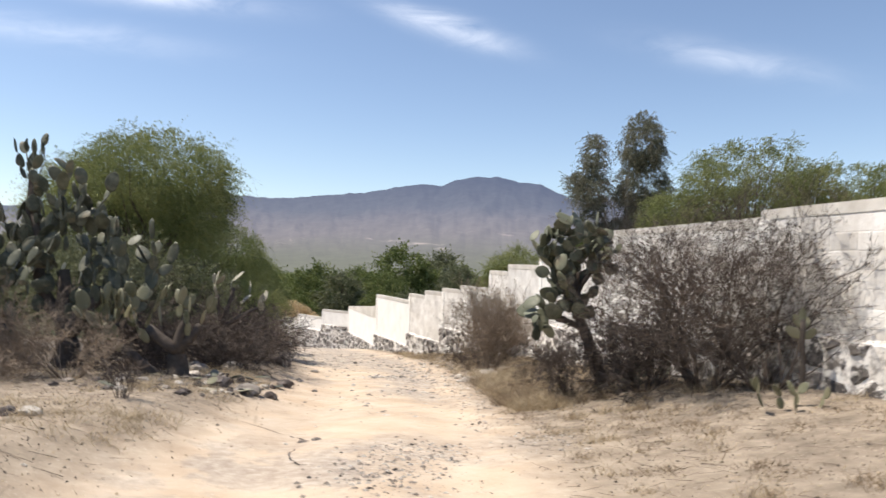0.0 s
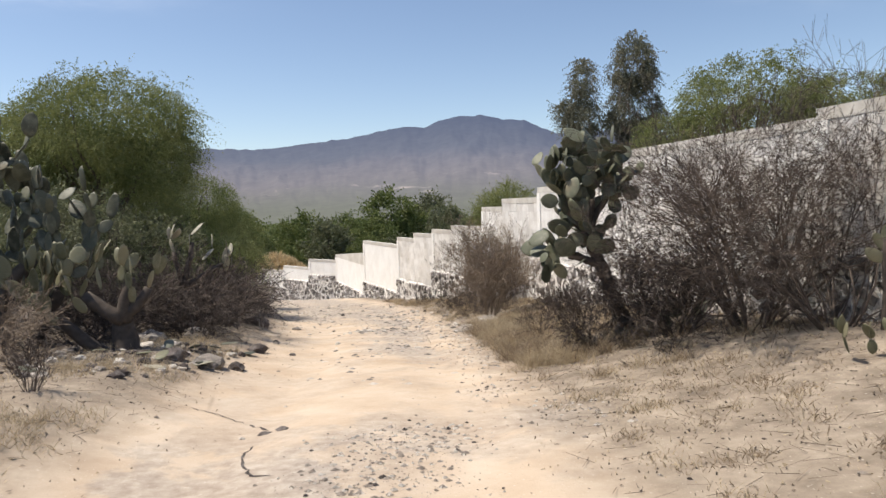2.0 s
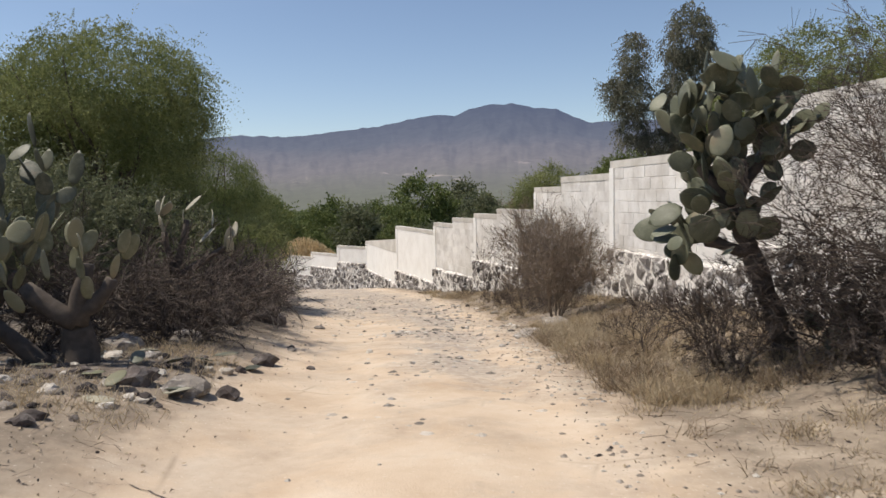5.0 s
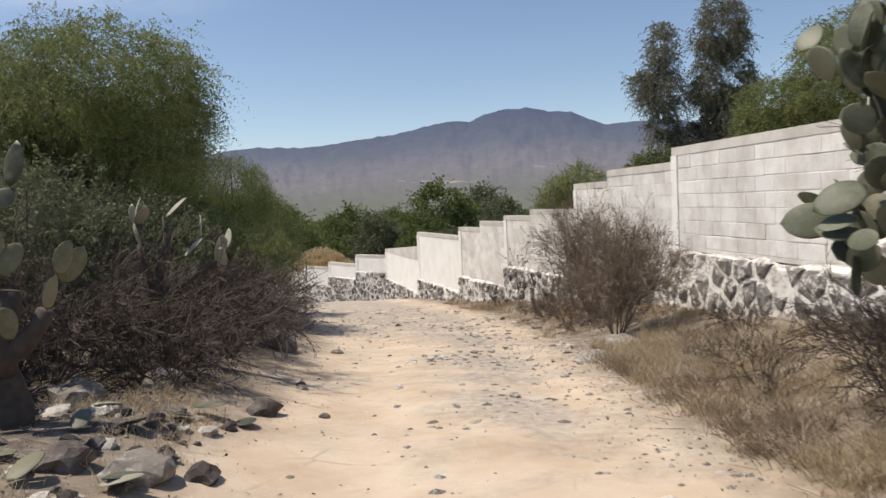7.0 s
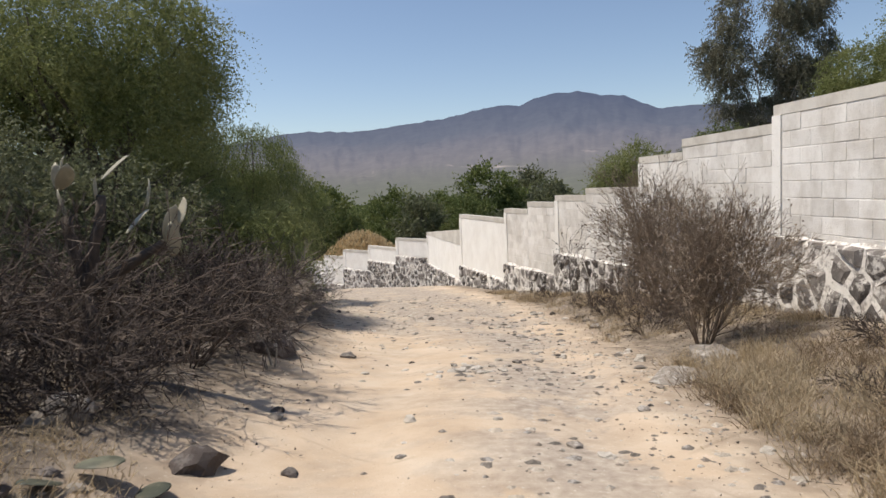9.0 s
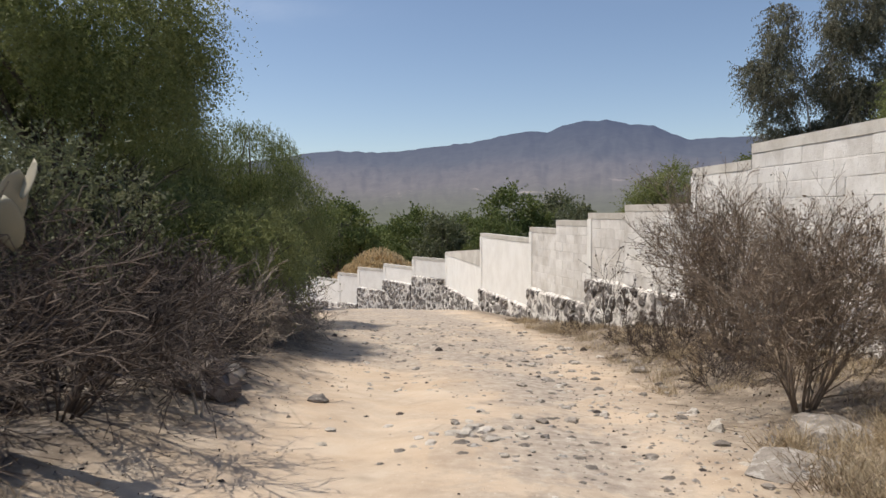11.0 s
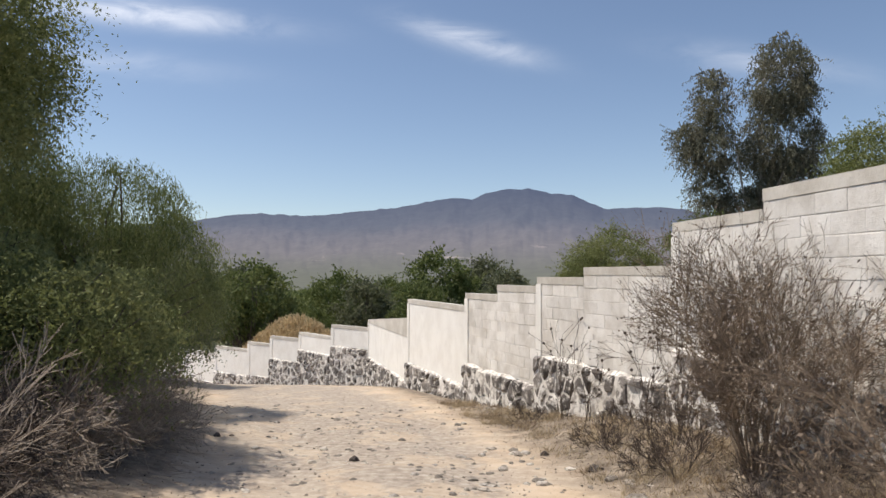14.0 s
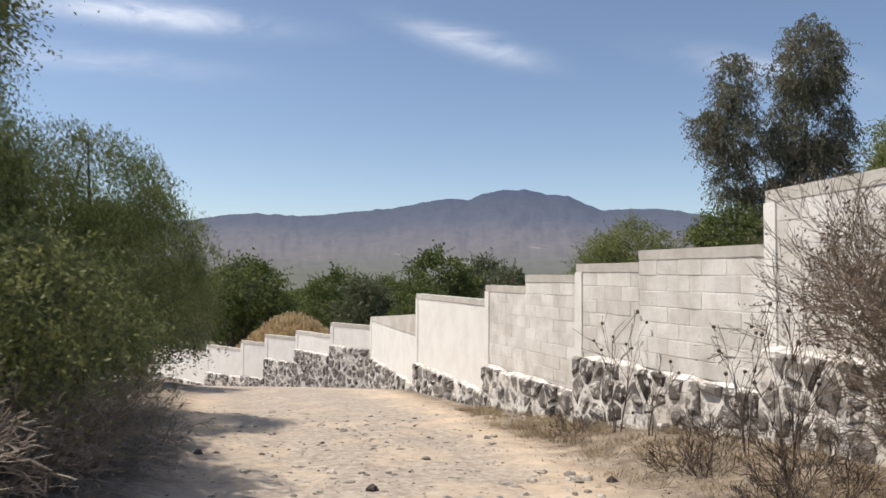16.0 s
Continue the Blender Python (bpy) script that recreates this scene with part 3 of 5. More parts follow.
def pad_mesh(name, seed, mat, width=0.72, thick=0.08):
    """One cactus pad, one unit tall, growing from its narrow base along z."""
    rng = np.random.default_rng(seed)
    rings, seg = 8, 14
    verts, faces = [], []
    lop = rng.uniform(-0.06, 0.06)
    for i in range(1, rings):
        t = i / rings
        half = width * 0.5 * math.sin(math.pi * t ** 0.80) ** 0.62 * (0.80 + 0.30 * t)
        th = thick * 0.5 * (math.sin(math.pi * t) ** 0.5) * (1.25 - 0.5 * t)
        for j in range(seg):
            a = 2 * math.pi * j / seg
            ca, sa = math.cos(a), math.sin(a)
            verts.append((half * ca + lop * math.sin(math.pi * t) * 0.6, th * sa * (1 - 0.35 * abs(ca) ** 3) + 0.035 * math.sin(3.0 * t + lop * 20), t))
    bot, top = len(verts), len(verts) + 1
    verts += [(0, 0, 0), (0, 0, 1.0)]
    for i in range(rings - 2):
        for j in range(seg):
            k = (j + 1) % seg
            faces.append((i * seg + j, i * seg + k, (i + 1) * seg + k, (i + 1) * seg + j))
    last = (rings - 2) * seg
    for j in range(seg):
        k = (j + 1) % seg
        faces += [(bot, k, j), (top, last + j, last + k)]
    me = bpy.data.meshes.new(name)
    me.from_pydata(verts, [], faces)
    me.materials.append(mat)
    me.polygons.foreach_set("use_smooth", [True] * len(me.polygons))
    return me


PADS = {key: [pad_mesh("pad", i + o, mat, w) for i, w in enumerate(ws)] for key, mat, o, ws in (("green", M_PAD, 0, (0.76, 0.84, 0.66)), ("dark", M_PAD_DARK, 10, (0.62, 0.70, 0.52)),
                                                                                       ("pale", M_PAD_PALE, 20, (0.60, 0.68, 0.50)), ("dead", M_PAD_DEAD, 30, (0.42, 0.52, 0.46)))}


def pad_matrix(base, up, normal, size):
    z = Vector(up).normalized()
    x = Vector(normal).cross(z).normalized()
    y = z.cross(x)
    return Matrix.Translation(Vector(base)) @ Matrix((x, y, z)).transposed().to_4x4() @ Matrix.Scale(size, 4)


def nopal(name, where, label, seeds_at, seed, kind="green", size=0.27, depth=4, trunk=(), spread=0.6, bound=None, limit=90, up_pull=0.4, kids=(1, 3)):
    """Prickly pear: pads grow from pads; seeds_at are the first pads' bases and directions."""
    rng = random.Random(seed)
    root = thing(name, where, label, "cactus")
    knots = np.random.default_rng(seed)
    for seg in trunk:
        pts, rad = knotty([seg[0:3], seg[3:6]], seg[6:8], knots, 0.22)
        v, f = chain(pts, rad, 9)
        mesh_object("stem", v, f, M_CORK, root, smooth=True)
    queue = [(Vector(p), Vector(d).normalized(), depth, None) for p, d in seeds_at]
    count = 0
    while queue and count < limit:
        base, up, left, nrm = queue.pop(0)
        s = size * rng.uniform(0.72, 1.22)
        n = Vector((rng.gauss(0, 1), rng.gauss(0, 1), rng.gauss(0, 0.35)))
        if nrm is not None:
            n = n * 0.8 + nrm * rng.choice((0.7, 0.0, 0.9))
        if n.cross(up).length < 0.1:
            n = Vector((0.3, 1, 0.1))
        if bound and not bound(base + up * s):
            continue
        m = pad_matrix(base, up, n, s)
        pad = new("pad", rng.choice(PADS[kind]))
        pad.parent = root
        pad.matrix_local = m
        count += 1
        if left > 0:
            x = m.to_3x3() @ Vector((1, 0, 0))
            x.normalize()
            for _ in range(rng.randint(*kids)):
                a = rng.uniform(-1.15, 1.15)
                edge = base + up * s * (0.56 + 0.42 * math.cos(a)) + x * math.sin(a) * s * 0.34
                d = (up * math.cos(a * 0.8) + x * math.sin(a * 0.8) + Vector((rng.gauss(0, spread), rng.gauss(0, spread), up_pull + rng.gauss(0, spread * 0.5)))).normalized()
                queue.append((edge, d, left - 1, n.normalized()))
        rng.shuffle(queue)
    return root


def at_ground(x, y, dz=0.0):
    return (x, y, ground_z(x, y) + dz)


# the tall prickly pear beside the wall, on its leaning corky trunk


def pear_outline(p):
    upper = ((p.x + 0.45) / 0.66) ** 2 + ((p.z - 1.94) / 0.78) ** 2
    lower = ((p.x + 0.92) / 0.42) ** 2 + ((p.z - 1.08) / 0.40) ** 2
    return abs(p.y) < 0.5 and (upper < 1 or lower < 1)


rs = random.Random(3)
pear_seeds = []
for forks, count, dz in (([(-0.42, 0.02, 1.62), (-0.2, 0.06, 1.72), (-0.75, 0.0, 1.62), (-0.48, 0.02, 1.42), (-0.4, 0.0, 1.85), (-0.15, 0.05, 1.9), (-0.8, 0.0, 1.85), (-0.38, -0.08, 1.1), (-0.46, -0.08, 1.28)], 38, 0.7), ([(-0.7, -0.02, 1.0), (-0.6, -0.02, 1.02), (-0.95, 0.0, 1.15)], 13, -0.1)):
    for i in range(count):
        bx, by, bz = forks[i % len(forks)]
        pear_seeds.append(((bx + rs.gauss(0, 0.05), by + rs.gauss(0, 0.08), bz + rs.gauss(0, 0.05)), (rs.gauss(-0.1, 0.65) - (0.4 if dz < 0 else 0), rs.gauss(0, 0.5), dz + rs.gauss(0, 0.3))))
nopal("prickly_pear", at_ground(2.38, 10.4), "tall grey-green prickly pear on a leaning dark trunk", pear_seeds,
      11, "green", 0.27, 3, [(0.12, 0, -0.15, -0.02, 0, 0.15, 0.16, 0.105), (-0.02, 0, 0.15, -0.16, 0.02, 0.5, 0.105, 0.088), (-0.16, 0.02, 0.5, -0.33, 0, 0.93, 0.088, 0.078),
                             (-0.33, 0, 0.92, -0.5, 0.02, 1.3, 0.078, 0.062), (-0.5, 0.02, 1.3, -0.42, 0.02, 1.72, 0.062, 0.045), (-0.33, 0, 0.92, -0.72, -0.02, 1.03, 0.062, 0.045), (-0.5, 0.02, 1.3, -0.2, 0.06, 1.76, 0.05, 0.04), (-0.5, 0.02, 1.3, -0.78, 0, 1.68, 0.05, 0.04)],
      0.5, pear_outline, 165, 0.2, (1, 3))
nopal("prickly_pear", at_ground(2.75, 10.15), "low young prickly pear at the foot of a trunk", [((0, 0, 0), (0.2, 0, 1)), ((0.1, 0.1, 0), (-0.3, 0, 1)), ((-0.1, 0, 0), (-0.1, 0.2, 1)), ((0.2, -0.1, 0), (0.5, 0, 0.8))],
      13, "green", 0.24, 1, (), 0.4, None, 12)
# the tall dark thicket on the other side
nopal("prickly_pear", at_ground(-6.1, 11.6), "tall dark prickly pear thicket with many upright pads", [
    ((x, y, z), (dx, 0.0, 1)) for x, y, z, dx in ((-1.3, 0, 0.75, -0.2), (-0.9, 0.2, 0.9, 0.1), (-0.5, -0.1, 0.9, -0.1), (-0.1, 0.1, 0.8, 0.2), (0.3, 0, 0.8, 0.1), (0.7, 0.1, 0.7, 0.3), (-0.6, 0.3, 1.3, 0), (0.1, 0.2, 1.3, 0.1), (0.9, -0.1, 0.8, 0.4),
                                                  (-0.2, 0.1, 1.9, 0.0), (0.5, 0.05, 1.8, 0.2), (-0.7, 0.1, 2.0, -0.1), (0.1, 0.0, 2.3, 0.1), (-0.3, 0.05, 2.4, -0.1), (-1.2, 0.0, 1.7, -0.2), (-1.5, 0.1, 0.6, -0.5), (-0.3, -0.2, 1.2, 0.0), (0.5, 0.0, 1.25, 0.2), (-1.0, 0.1, 1.3, -0.2), (0.0, 0.0, 0.4, 0.0), (-0.8, -0.2, 0.4, -0.2), (0.6, -0.2, 0.4, 0.3))],
      21, "dark", 0.33, 6, [(0, 0, -0.2, -0.1, 0, 0.5, 0.2, 0.16), (-0.1, 0, 0.5, -0.6, 0.1, 1.4, 0.14, 0.09), (-0.1, 0, 0.5, 0.5, 0.05, 1.3, 0.14, 0.09), (-0.1, 0, 0.5, -0.2, 0.1, 1.6, 0.14, 0.08),
                            (-0.4, 0, -0.2, -1.3, 0, 0.8, 0.14, 0.09), (0.3, 0, -0.2, 0.9, -0.05, 0.85, 0.13, 0.09), (-0.6, 0.1, 1.4, -0.75, 0.1, 2.5, 0.09, 0.06), (-0.75, 0.1, 2.5, -0.75, 0.1, 3.05, 0.06, 0.05)],
      0.30, lambda p: p.z < 3.5 - 0.22 * abs(p.x - 0.1) ** 2 and abs(p.y) < 0.8 and -1.8 < p.x < 1.65, 290, 0.5)
nopal("prickly_pear", at_ground(-6.9, 11.7, 2.8), "slim upright prickly pear top with stacked narrow pads", [((x, 0, z), (dx, 0, 1)) for x, z, dx in ((0, 0, 0), (-0.1, 0.3, -0.5), (0.1, 0.35, 0.5), (0, 0.5, 0.1), (-0.08, 0.6, -0.25), (0.12, 0.62, 0.3), (0.02, 0.7, 0.0))],
      22, "dark", 0.24, 2, [(0, 0, -0.5, 0, 0, 0.45, 0.06, 0.045)], 0.22, lambda p: p.z < 1.12 and abs(p.x) < 0.36, 26, 0.7)
nopal("prickly_pear", at_ground(-8.6, 12.2), "small dark prickly pear behind dry brush", [((x, 0, 0.6), (x * 0.4, 0, 1)) for x in (-0.5, -0.2, 0.1, 0.4)], 23, "dark", 0.32, 4, [(0, 0, -0.2, 0, 0, 0.7, 0.14, 0.1)], 0.35, lambda p: p.z < 2.0, 40)
# the pale low ones at the edge of the track
nopal("prickly_pear", at_ground(-3.95, 10.6), "pale yellow-green prickly pear sprawling from dark stems", [
    ((x, y, z), d) for x, y, z, d in ((-0.55, 0.0, 0.55, (-0.5, 0, 1)), (-0.3, 0.1, 0.75, (-0.1, 0, 1)), (0.0, 0.0, 0.85, (0.1, 0, 1)), (0.3, 0.1, 0.75, (0.3, 0.1, 1)), (-0.8, 0.0, 0.35, (-0.8, 0, 0.6)), (0.2, -0.1, 0.6, (0, -0.4, 1)), (-0.35, -0.2, 0.5, (-0.4, -0.3, 0.8))  )],
      31, "pale", 0.29, 3, [(0, 0, -0.15, 0.0, 0, 0.35, 0.17, 0.12), (0, 0, 0.35, -0.45, 0, 0.7, 0.1, 0.07), (0, 0, 0.35, 0.1, 0.05, 0.9, 0.1, 0.06), (0, 0, 0.35, 0.3, 0.1, 0.75, 0.08, 0.06), (-0.2, 0, -0.1, -0.8, 0, 0.4, 0.09, 0.06)],
      0.34, lambda p: 0.1 < p.z < 1.4 and p.x < 0.5, 76, 0.55)
nopal("prickly_pear", at_ground(-4.05, 13.2), "bleached dying prickly pear pads above dry brush", [((-0.2, 0, 1.25), (-0.2, 0, 1)), ((0.05, 0, 1.4), (0.1, 0, 1)), ((0.55, 0.1, 1.05), (0.3, 0, 1)), ((0.6, 0.1, 0.95), (0.1, -0.3, 1)), ((0.2, 0.1, 1.15), (0.5, 0, 0.4))],
      33, "dead", 0.28, 1, [(0, 0, -0.1, -0.1, 0, 0.7, 0.08, 0.06), (-0.1, 0, 0.7, -0.2, 0, 1.3, 0.05, 0.04), (-0.1, 0, 0.7, 0.1, 0, 1.45, 0.05, 0.035), (-0.1, 0, 0.7, 0.6, 0.1, 1.1, 0.05, 0.035)], 0.45, None, 11, 0.3)
nopal("cactus", at_ground(3.95, 7.9), "slim upright spiny cactus beside the wall", [((0, 0, 0.75), (0.0, 0, 1)), ((0.0, 0, 0.6), (0.8, 0, 0.5)), ((0, 0, 0.6), (-0.8, 0, 0.5)), ((0, 0, 0.7), (0.5, 0.3, 0.8)), ((0, 0, 0.7), (-0.5, 0.1, 0.8))], 41, "pale", 0.2, 0,
      [(0, 0, -0.1, 0, 0, 0.8, 0.035, 0.028)], 0.2, None, 8)
nopal("prickly_pear", at_ground(3.45, 7.15), "low withered prickly pear in dry grass", [((x, y, 0), (x, y, 1)) for x, y in ((-0.1, 0), (0.1, 0.1), (0.25, -0.05), (0, -0.1), (-0.25, 0.05))], 43, "pale", 0.17, 1, (), 0.4, None, 14)
nopal("prickly_pear", at_ground(4.3, 6.3), "round grey prickly pear pads against the wall", [((x, 0, 0.05), (x * 0.8, 0, 1)) for x in (-0.2, 0.05, 0.3)], 44, "pale", 0.36, 1, (), 0.3, None, 8)

# leafless bushes
dry_bush("thorn_bush", at_ground(3.35, 9.15), "large leafless dark thorn bush against the wall", M_TWIG, 51, 2.75, 2.7, 23, 5, 0.018, 0.70, 0.13, 0.02, 0.43, tip_r=0.0017)
dry_bush("thorn_bush", at_ground(3.75, 8.3), "leafless dark thorn bush in dry grass", M_TWIG, 58, 2.1, 2.0, 18, 5, 0.012, 0.75, 0.14, 0.01, 0.45, tip_r=0.002)
dry_bush("thorn_bush", at_ground(2.75, 9.75), "low tangled dark thorn bush", M_TWIG_DARK, 52, 1.45, 1.6, 22, 5, 0.011, 0.8, 0.16, 0.0, 0.5, tip_r=0.0022)
dry_bush("dry_bush", at_ground(1.15, 16.1), "twiggy tan leafless bush at the verge", M_TWIG_TAN, 53, 1.85, 1.1, 17, 5, 0.012, 0.55, 0.11, 0.03, 0.36, leafy=2500, leaf_mat=M_TWIG_TAN, tip_r=0.0018)
dry_bush("dry_bush", at_ground(1.28, 19.05), "big twiggy tan bush against the white wall", M_TWIG_TAN, 54, 2.2, 1.75, 26, 5, 0.011, 0.5, 0.11, 0.03, 0.36, leafy=3500, leaf_mat=M_TWIG_TAN, tip_r=0.0018)
dry_bush("dry_bush", at_ground(1.95, 10.6), "small reddish dry shrub under the prickly pear", M_TWIG, 56, 1.2, 1.3, 22, 4, 0.008, 0.7, 0.14, 0.0, 0.42)
dry_bush("dry_bush", at_ground(1.55, 11.9), "small brown dry shrub in pale grass", M_TWIG, 57, 0.75, 0.9, 10, 3, 0.007, 0.7, 0.14, 0.0, 0.42)
for x, y, h, w, m, sd in ((-4.0, 12.9, 1.75, 1.6, M_TWIG, 61), (-3.75, 13.9, 1.4, 1.5, M_TWIG_DARK, 62), (-4.9, 12.5, 1.75, 1.5, M_TWIG, 63), (-4.4, 14.9, 1.55, 1.6, M_TWIG_DARK, 64), (-4.75, 16.3, 1.45, 1.5, M_TWIG_DARK, 65),
                          (-5.0, 17.6, 1.45, 1.5, M_TWIG_DARK, 66), (-3.75, 12.2, 0.9, 1.2, M_TWIG_DARK, 67), (-5.4, 13.8, 1.7, 1.6, M_TWIG_DARK, 68), (-4.9, 11.4, 1.0, 1.4, M_TWIG_DARK, 69),
                          (-4.6, 16.5, 1.2, 1.3, M_TWIG_DARK, 161), (-4.95, 18.3, 1.1, 1.3, M_TWIG_PALE, 162), (-5.45, 20.2, 1.2, 1.3, M_TWIG_PALE, 163), (-4.3, 15.7, 0.8, 1.2, M_TWIG_DARK, 164)):
    dry_bush("dry_bush", at_ground(x, y), "dense brown heap of dry brushwood beside the track", m, sd, h, w, 17, 4, 0.012, 0.95, 0.17, -0.015, 0.5, group="dry brush along the track", flat=0.8, tip_r=0.003)
dry_bush("dry_bush", at_ground(-4.0, 15.6), "bleached bare branches leaning over the track", M_TWIG_PALE, 71, 1.25, 1.5, 9, 4, 0.010, 1.0, 0.12, 0.02, 0.36, flat=0.8)
dry_bush("dry_bush", at_ground(-4.75, 17.4), "brown bare branches at the foot of green scrub", M_TWIG_PALE, 72, 1.0, 1.4, 14, 4, 0.009, 1.0, 0.12, 0.02, 0.36, flat=0.8)
dry_bush("dry_bush", at_ground(-5.05, 19.2), "brown dry scrub in the shade of a tree", M_TWIG_PALE, 73, 1.3, 1.6, 24, 4, 0.010, 0.9, 0.15, 0.0, 0.45)
dry_bush("dry_bush", at_ground(-5.4, 21.0), "brown dry scrub in the shade of a tree", M_TWIG_PALE, 74, 1.2, 1.6, 22, 4, 0.010, 0.9, 0.15, 0.0, 0.45)
dry_bush("dry_bush", at_ground(-3.33, 7.55), "small brittle grey shrub at the track's edge", M_TWIG, 75, 0.62, 0.5, 9, 3, 0.006, 0.45, 0.12, 0.05, 0.34)
for x, y, h, sd in ((0.95, 18.0, 0.6, 131), (1.5, 17.2, 0.55, 132), (0.55, 20.0, 0.5, 133), (0.95, 22.2, 0.6, 134), (0.3, 21.6, 0.45, 135), (-0.3, 24.2, 0.5, 136), (0.75, 19.6, 0.8, 139), (1.0, 20.5, 0.85, 140), (0.45, 21.2, 0.7, 141), (0.8, 17.6, 0.65, 142), (1.4, 18.2, 0.8, 143), (1.6, 13.2, 0.5, 137), (2.3, 14.4, 0.6, 138)):
    dry_bush("dry_weed", at_ground(x, y), "low brown dry weeds at the foot of the wall", M_TWIG, sd, h, 0.9, 12, 3, 0.005, 0.8, 0.14, 0.02, 0.42, group="dry weeds along the wall", category="weed")
for x, y, h, sd in ((-5.0, 9.6, 1.2, 76), (-6.1, 9.8, 1.45, 77), (-7.3, 10.1, 1.4, 78), (-5.6, 8.9, 0.7, 79), (-6.6, 9.0, 0.75, 80)):
    dry_bush("dry_bush", at_ground(x, y), "grey-brown dry scrub in front of a prickly pear", M_TWIG_TAN, sd, h, 1.4, 18, 4, 0.008, 0.8, 0.14, 0.01, 0.42, group="dry scrub")
for x, y, h, sd in ((0.2, 23.8, 1.95, 81), (1.1, 20.9, 1.9, 82), (0.95, 21.4, 1.6, 83), (0.45, 23.2, 1.2, 84)):
    root = dry_bush("seed_stalk", at_ground(x, y), "dead brown stalk with round dark seed heads", M_TWIG, sd, h, 0.7, 4, 3, 0.007, 0.4, 0.07, 0.05, 0.30, (1, 2), category="plant", tip_r=0.003)
    rg = np.random.default_rng(sd)
    tips = TIPS[root.name]
    for p in tips[:: max(1, len(tips) // 12)]:
        head = new("seed_head", SEED_HEAD)
        head.parent, head.location = root, p

dry_bush("bleached_branch", at_ground(-3.3, 14.7), "bleached white forked branch standing in dry brush", M_PALE_BARK, 85, 0.85, 0.5, 2, 3, 0.013, 0.35, 0.14, 0.03, 0.34, (1, 2), category="branch", tip_r=0.0035)

# green trees
tree("mesquite_tree", at_ground(-8.85, 20.4), "broad bright green mesquite with feathery crown", [(0.2, 0, 4.9, 2.5, 2.5, 1.75), (-1.6, 0.2, 4.3, 1.8, 2.0, 1.5), (1.45, -0.3, 4.1, 1.1, 1.6, 1.4)],
     M_MESQ, 91, 1000, 210, 0.25, 0.058, 0.2, droop=0.35, aspect=2.6, hang=0.22, sprays=70)
tree("mesquite_tree", at_ground(-12.2, 19.5), "low dull green mesquite behind prickly pears", [(0, 0, 2.0, 1.8, 1.8, 1.2), (1.3, -0.3, 2.3, 1.6, 1.7, 1.3)], M_OLIVE, 92, 330, 150, 0.28, 0.07, 0.14, droop=0.35, hang=0.25, sprays=50)
tree("mesquite_shrub", at_ground(-6.5, 16.9), "low olive green shrub under a mesquite", [(0, 0, 1.3, 1.5, 1.4, 1.1), (-1.0, 0.5, 1.5, 1.2, 1.2, 1.1)], M_OLIVE, 93, 220, 110, 0.25, 0.065, 0.06, droop=0.2, sprays=70, category="shrub")
tree("mesquite_shrub", at_ground(-8.2, 16.3), "olive green shrub behind dry brush", [(0, 0, 1.5, 1.7, 1.4, 1.3)], M_OLIVE, 94, 200, 110, 0.27, 0.07, 0.06, droop=0.2, sprays=60, category="shrub")
tree("pepper_tree", at_ground(-8.1, 25.2), "drooping grey-green pepper tree beside the track", [(0.1, 0, 3.5, 1.5, 1.7, 1.2), (1.0, 0.2, 2.4, 1.1, 1.4, 1.3), (-1.4, 0.2, 3.0, 1.4, 1.5, 1.5)], M_PIRUL, 95, 520, 225, 0.24, 0.066, 0.15, droop=1.3, aspect=4.6, hang=0.55, sprays=60, frond=0.95)
tree("pepper_tree", at_ground(-10.5, 24.0), "tall dark pepper tree with hanging sprays", [(0, 0, 4.4, 2.0, 2.0, 1.9), (1.0, -0.4, 3.0, 1.5, 1.6, 1.5)], M_PIRUL, 96, 420, 195, 0.28, 0.078, 0.18, droop=1.3, aspect=4.6, hang=0.5, sprays=60, frond=1.05)
tree("green_shrub", at_ground(-5.5, 19.6), "bright green feathery shrub above dry scrub", [(0.1, 0, 1.3, 1.1, 1.2, 0.7), (-0.8, -0.4, 1.5, 1.1, 1.0, 0.9)], M_MESQ, 97, 340, 180, 0.2, 0.045, 0.05, droop=0.4, hang=0.2, sprays=60, category="shrub")
tree("green_shrub", at_ground(-6.4, 22.6), "green feathery shrub under a pepper tree", [(-0.3, 0, 1.3, 1.1, 1.2, 0.9)], M_PIRUL, 98, 160, 110, 0.2, 0.065, 0.05, droop=0.5, hang=0.3, sprays=60, category="shrub")
tree("mesquite_tree", at_ground(-11.2, 32.0), "dense green shrubby tree at the bend", [(0, 0, 2.6, 1.9, 2.2, 1.6), (1.2, 0.5, 1.6, 1.2, 1.5, 1.2)], M_OLIVE, 99, 260, 110, 0.27, 0.1, 0.12, droop=0.4, hang=0.2, sprays=70)
tree("eucalyptus_tree", (11.0, 44.0, -3.4), "tall dark eucalyptus with a pale forked trunk", [(1.4, 0, 12.4, 1.35, 1.5, 2.2), (1.5, 0.2, 9.6, 1.75, 1.7, 2.2), (1.9, 0, 7.6, 1.5, 1.5, 1.4), (-1.6, 0, 11.4, 0.75, 0.9, 1.7), (-1.7, 0, 9.2, 1.15, 1.2, 1.5), (-2.6, 0.2, 9.8, 0.7, 0.8, 0.8), (-1.7, 0.1, 7.4, 0.8, 0.9, 1.2), (0.0, 0.2, 6.6, 1.2, 1.2, 1.2)],
     M_EUC, 101, 820, 120, 0.30, 0.13, 0.17, M_PALE_BARK, 0.8, 3.0, 0.25, sprays=60, limbs=17)
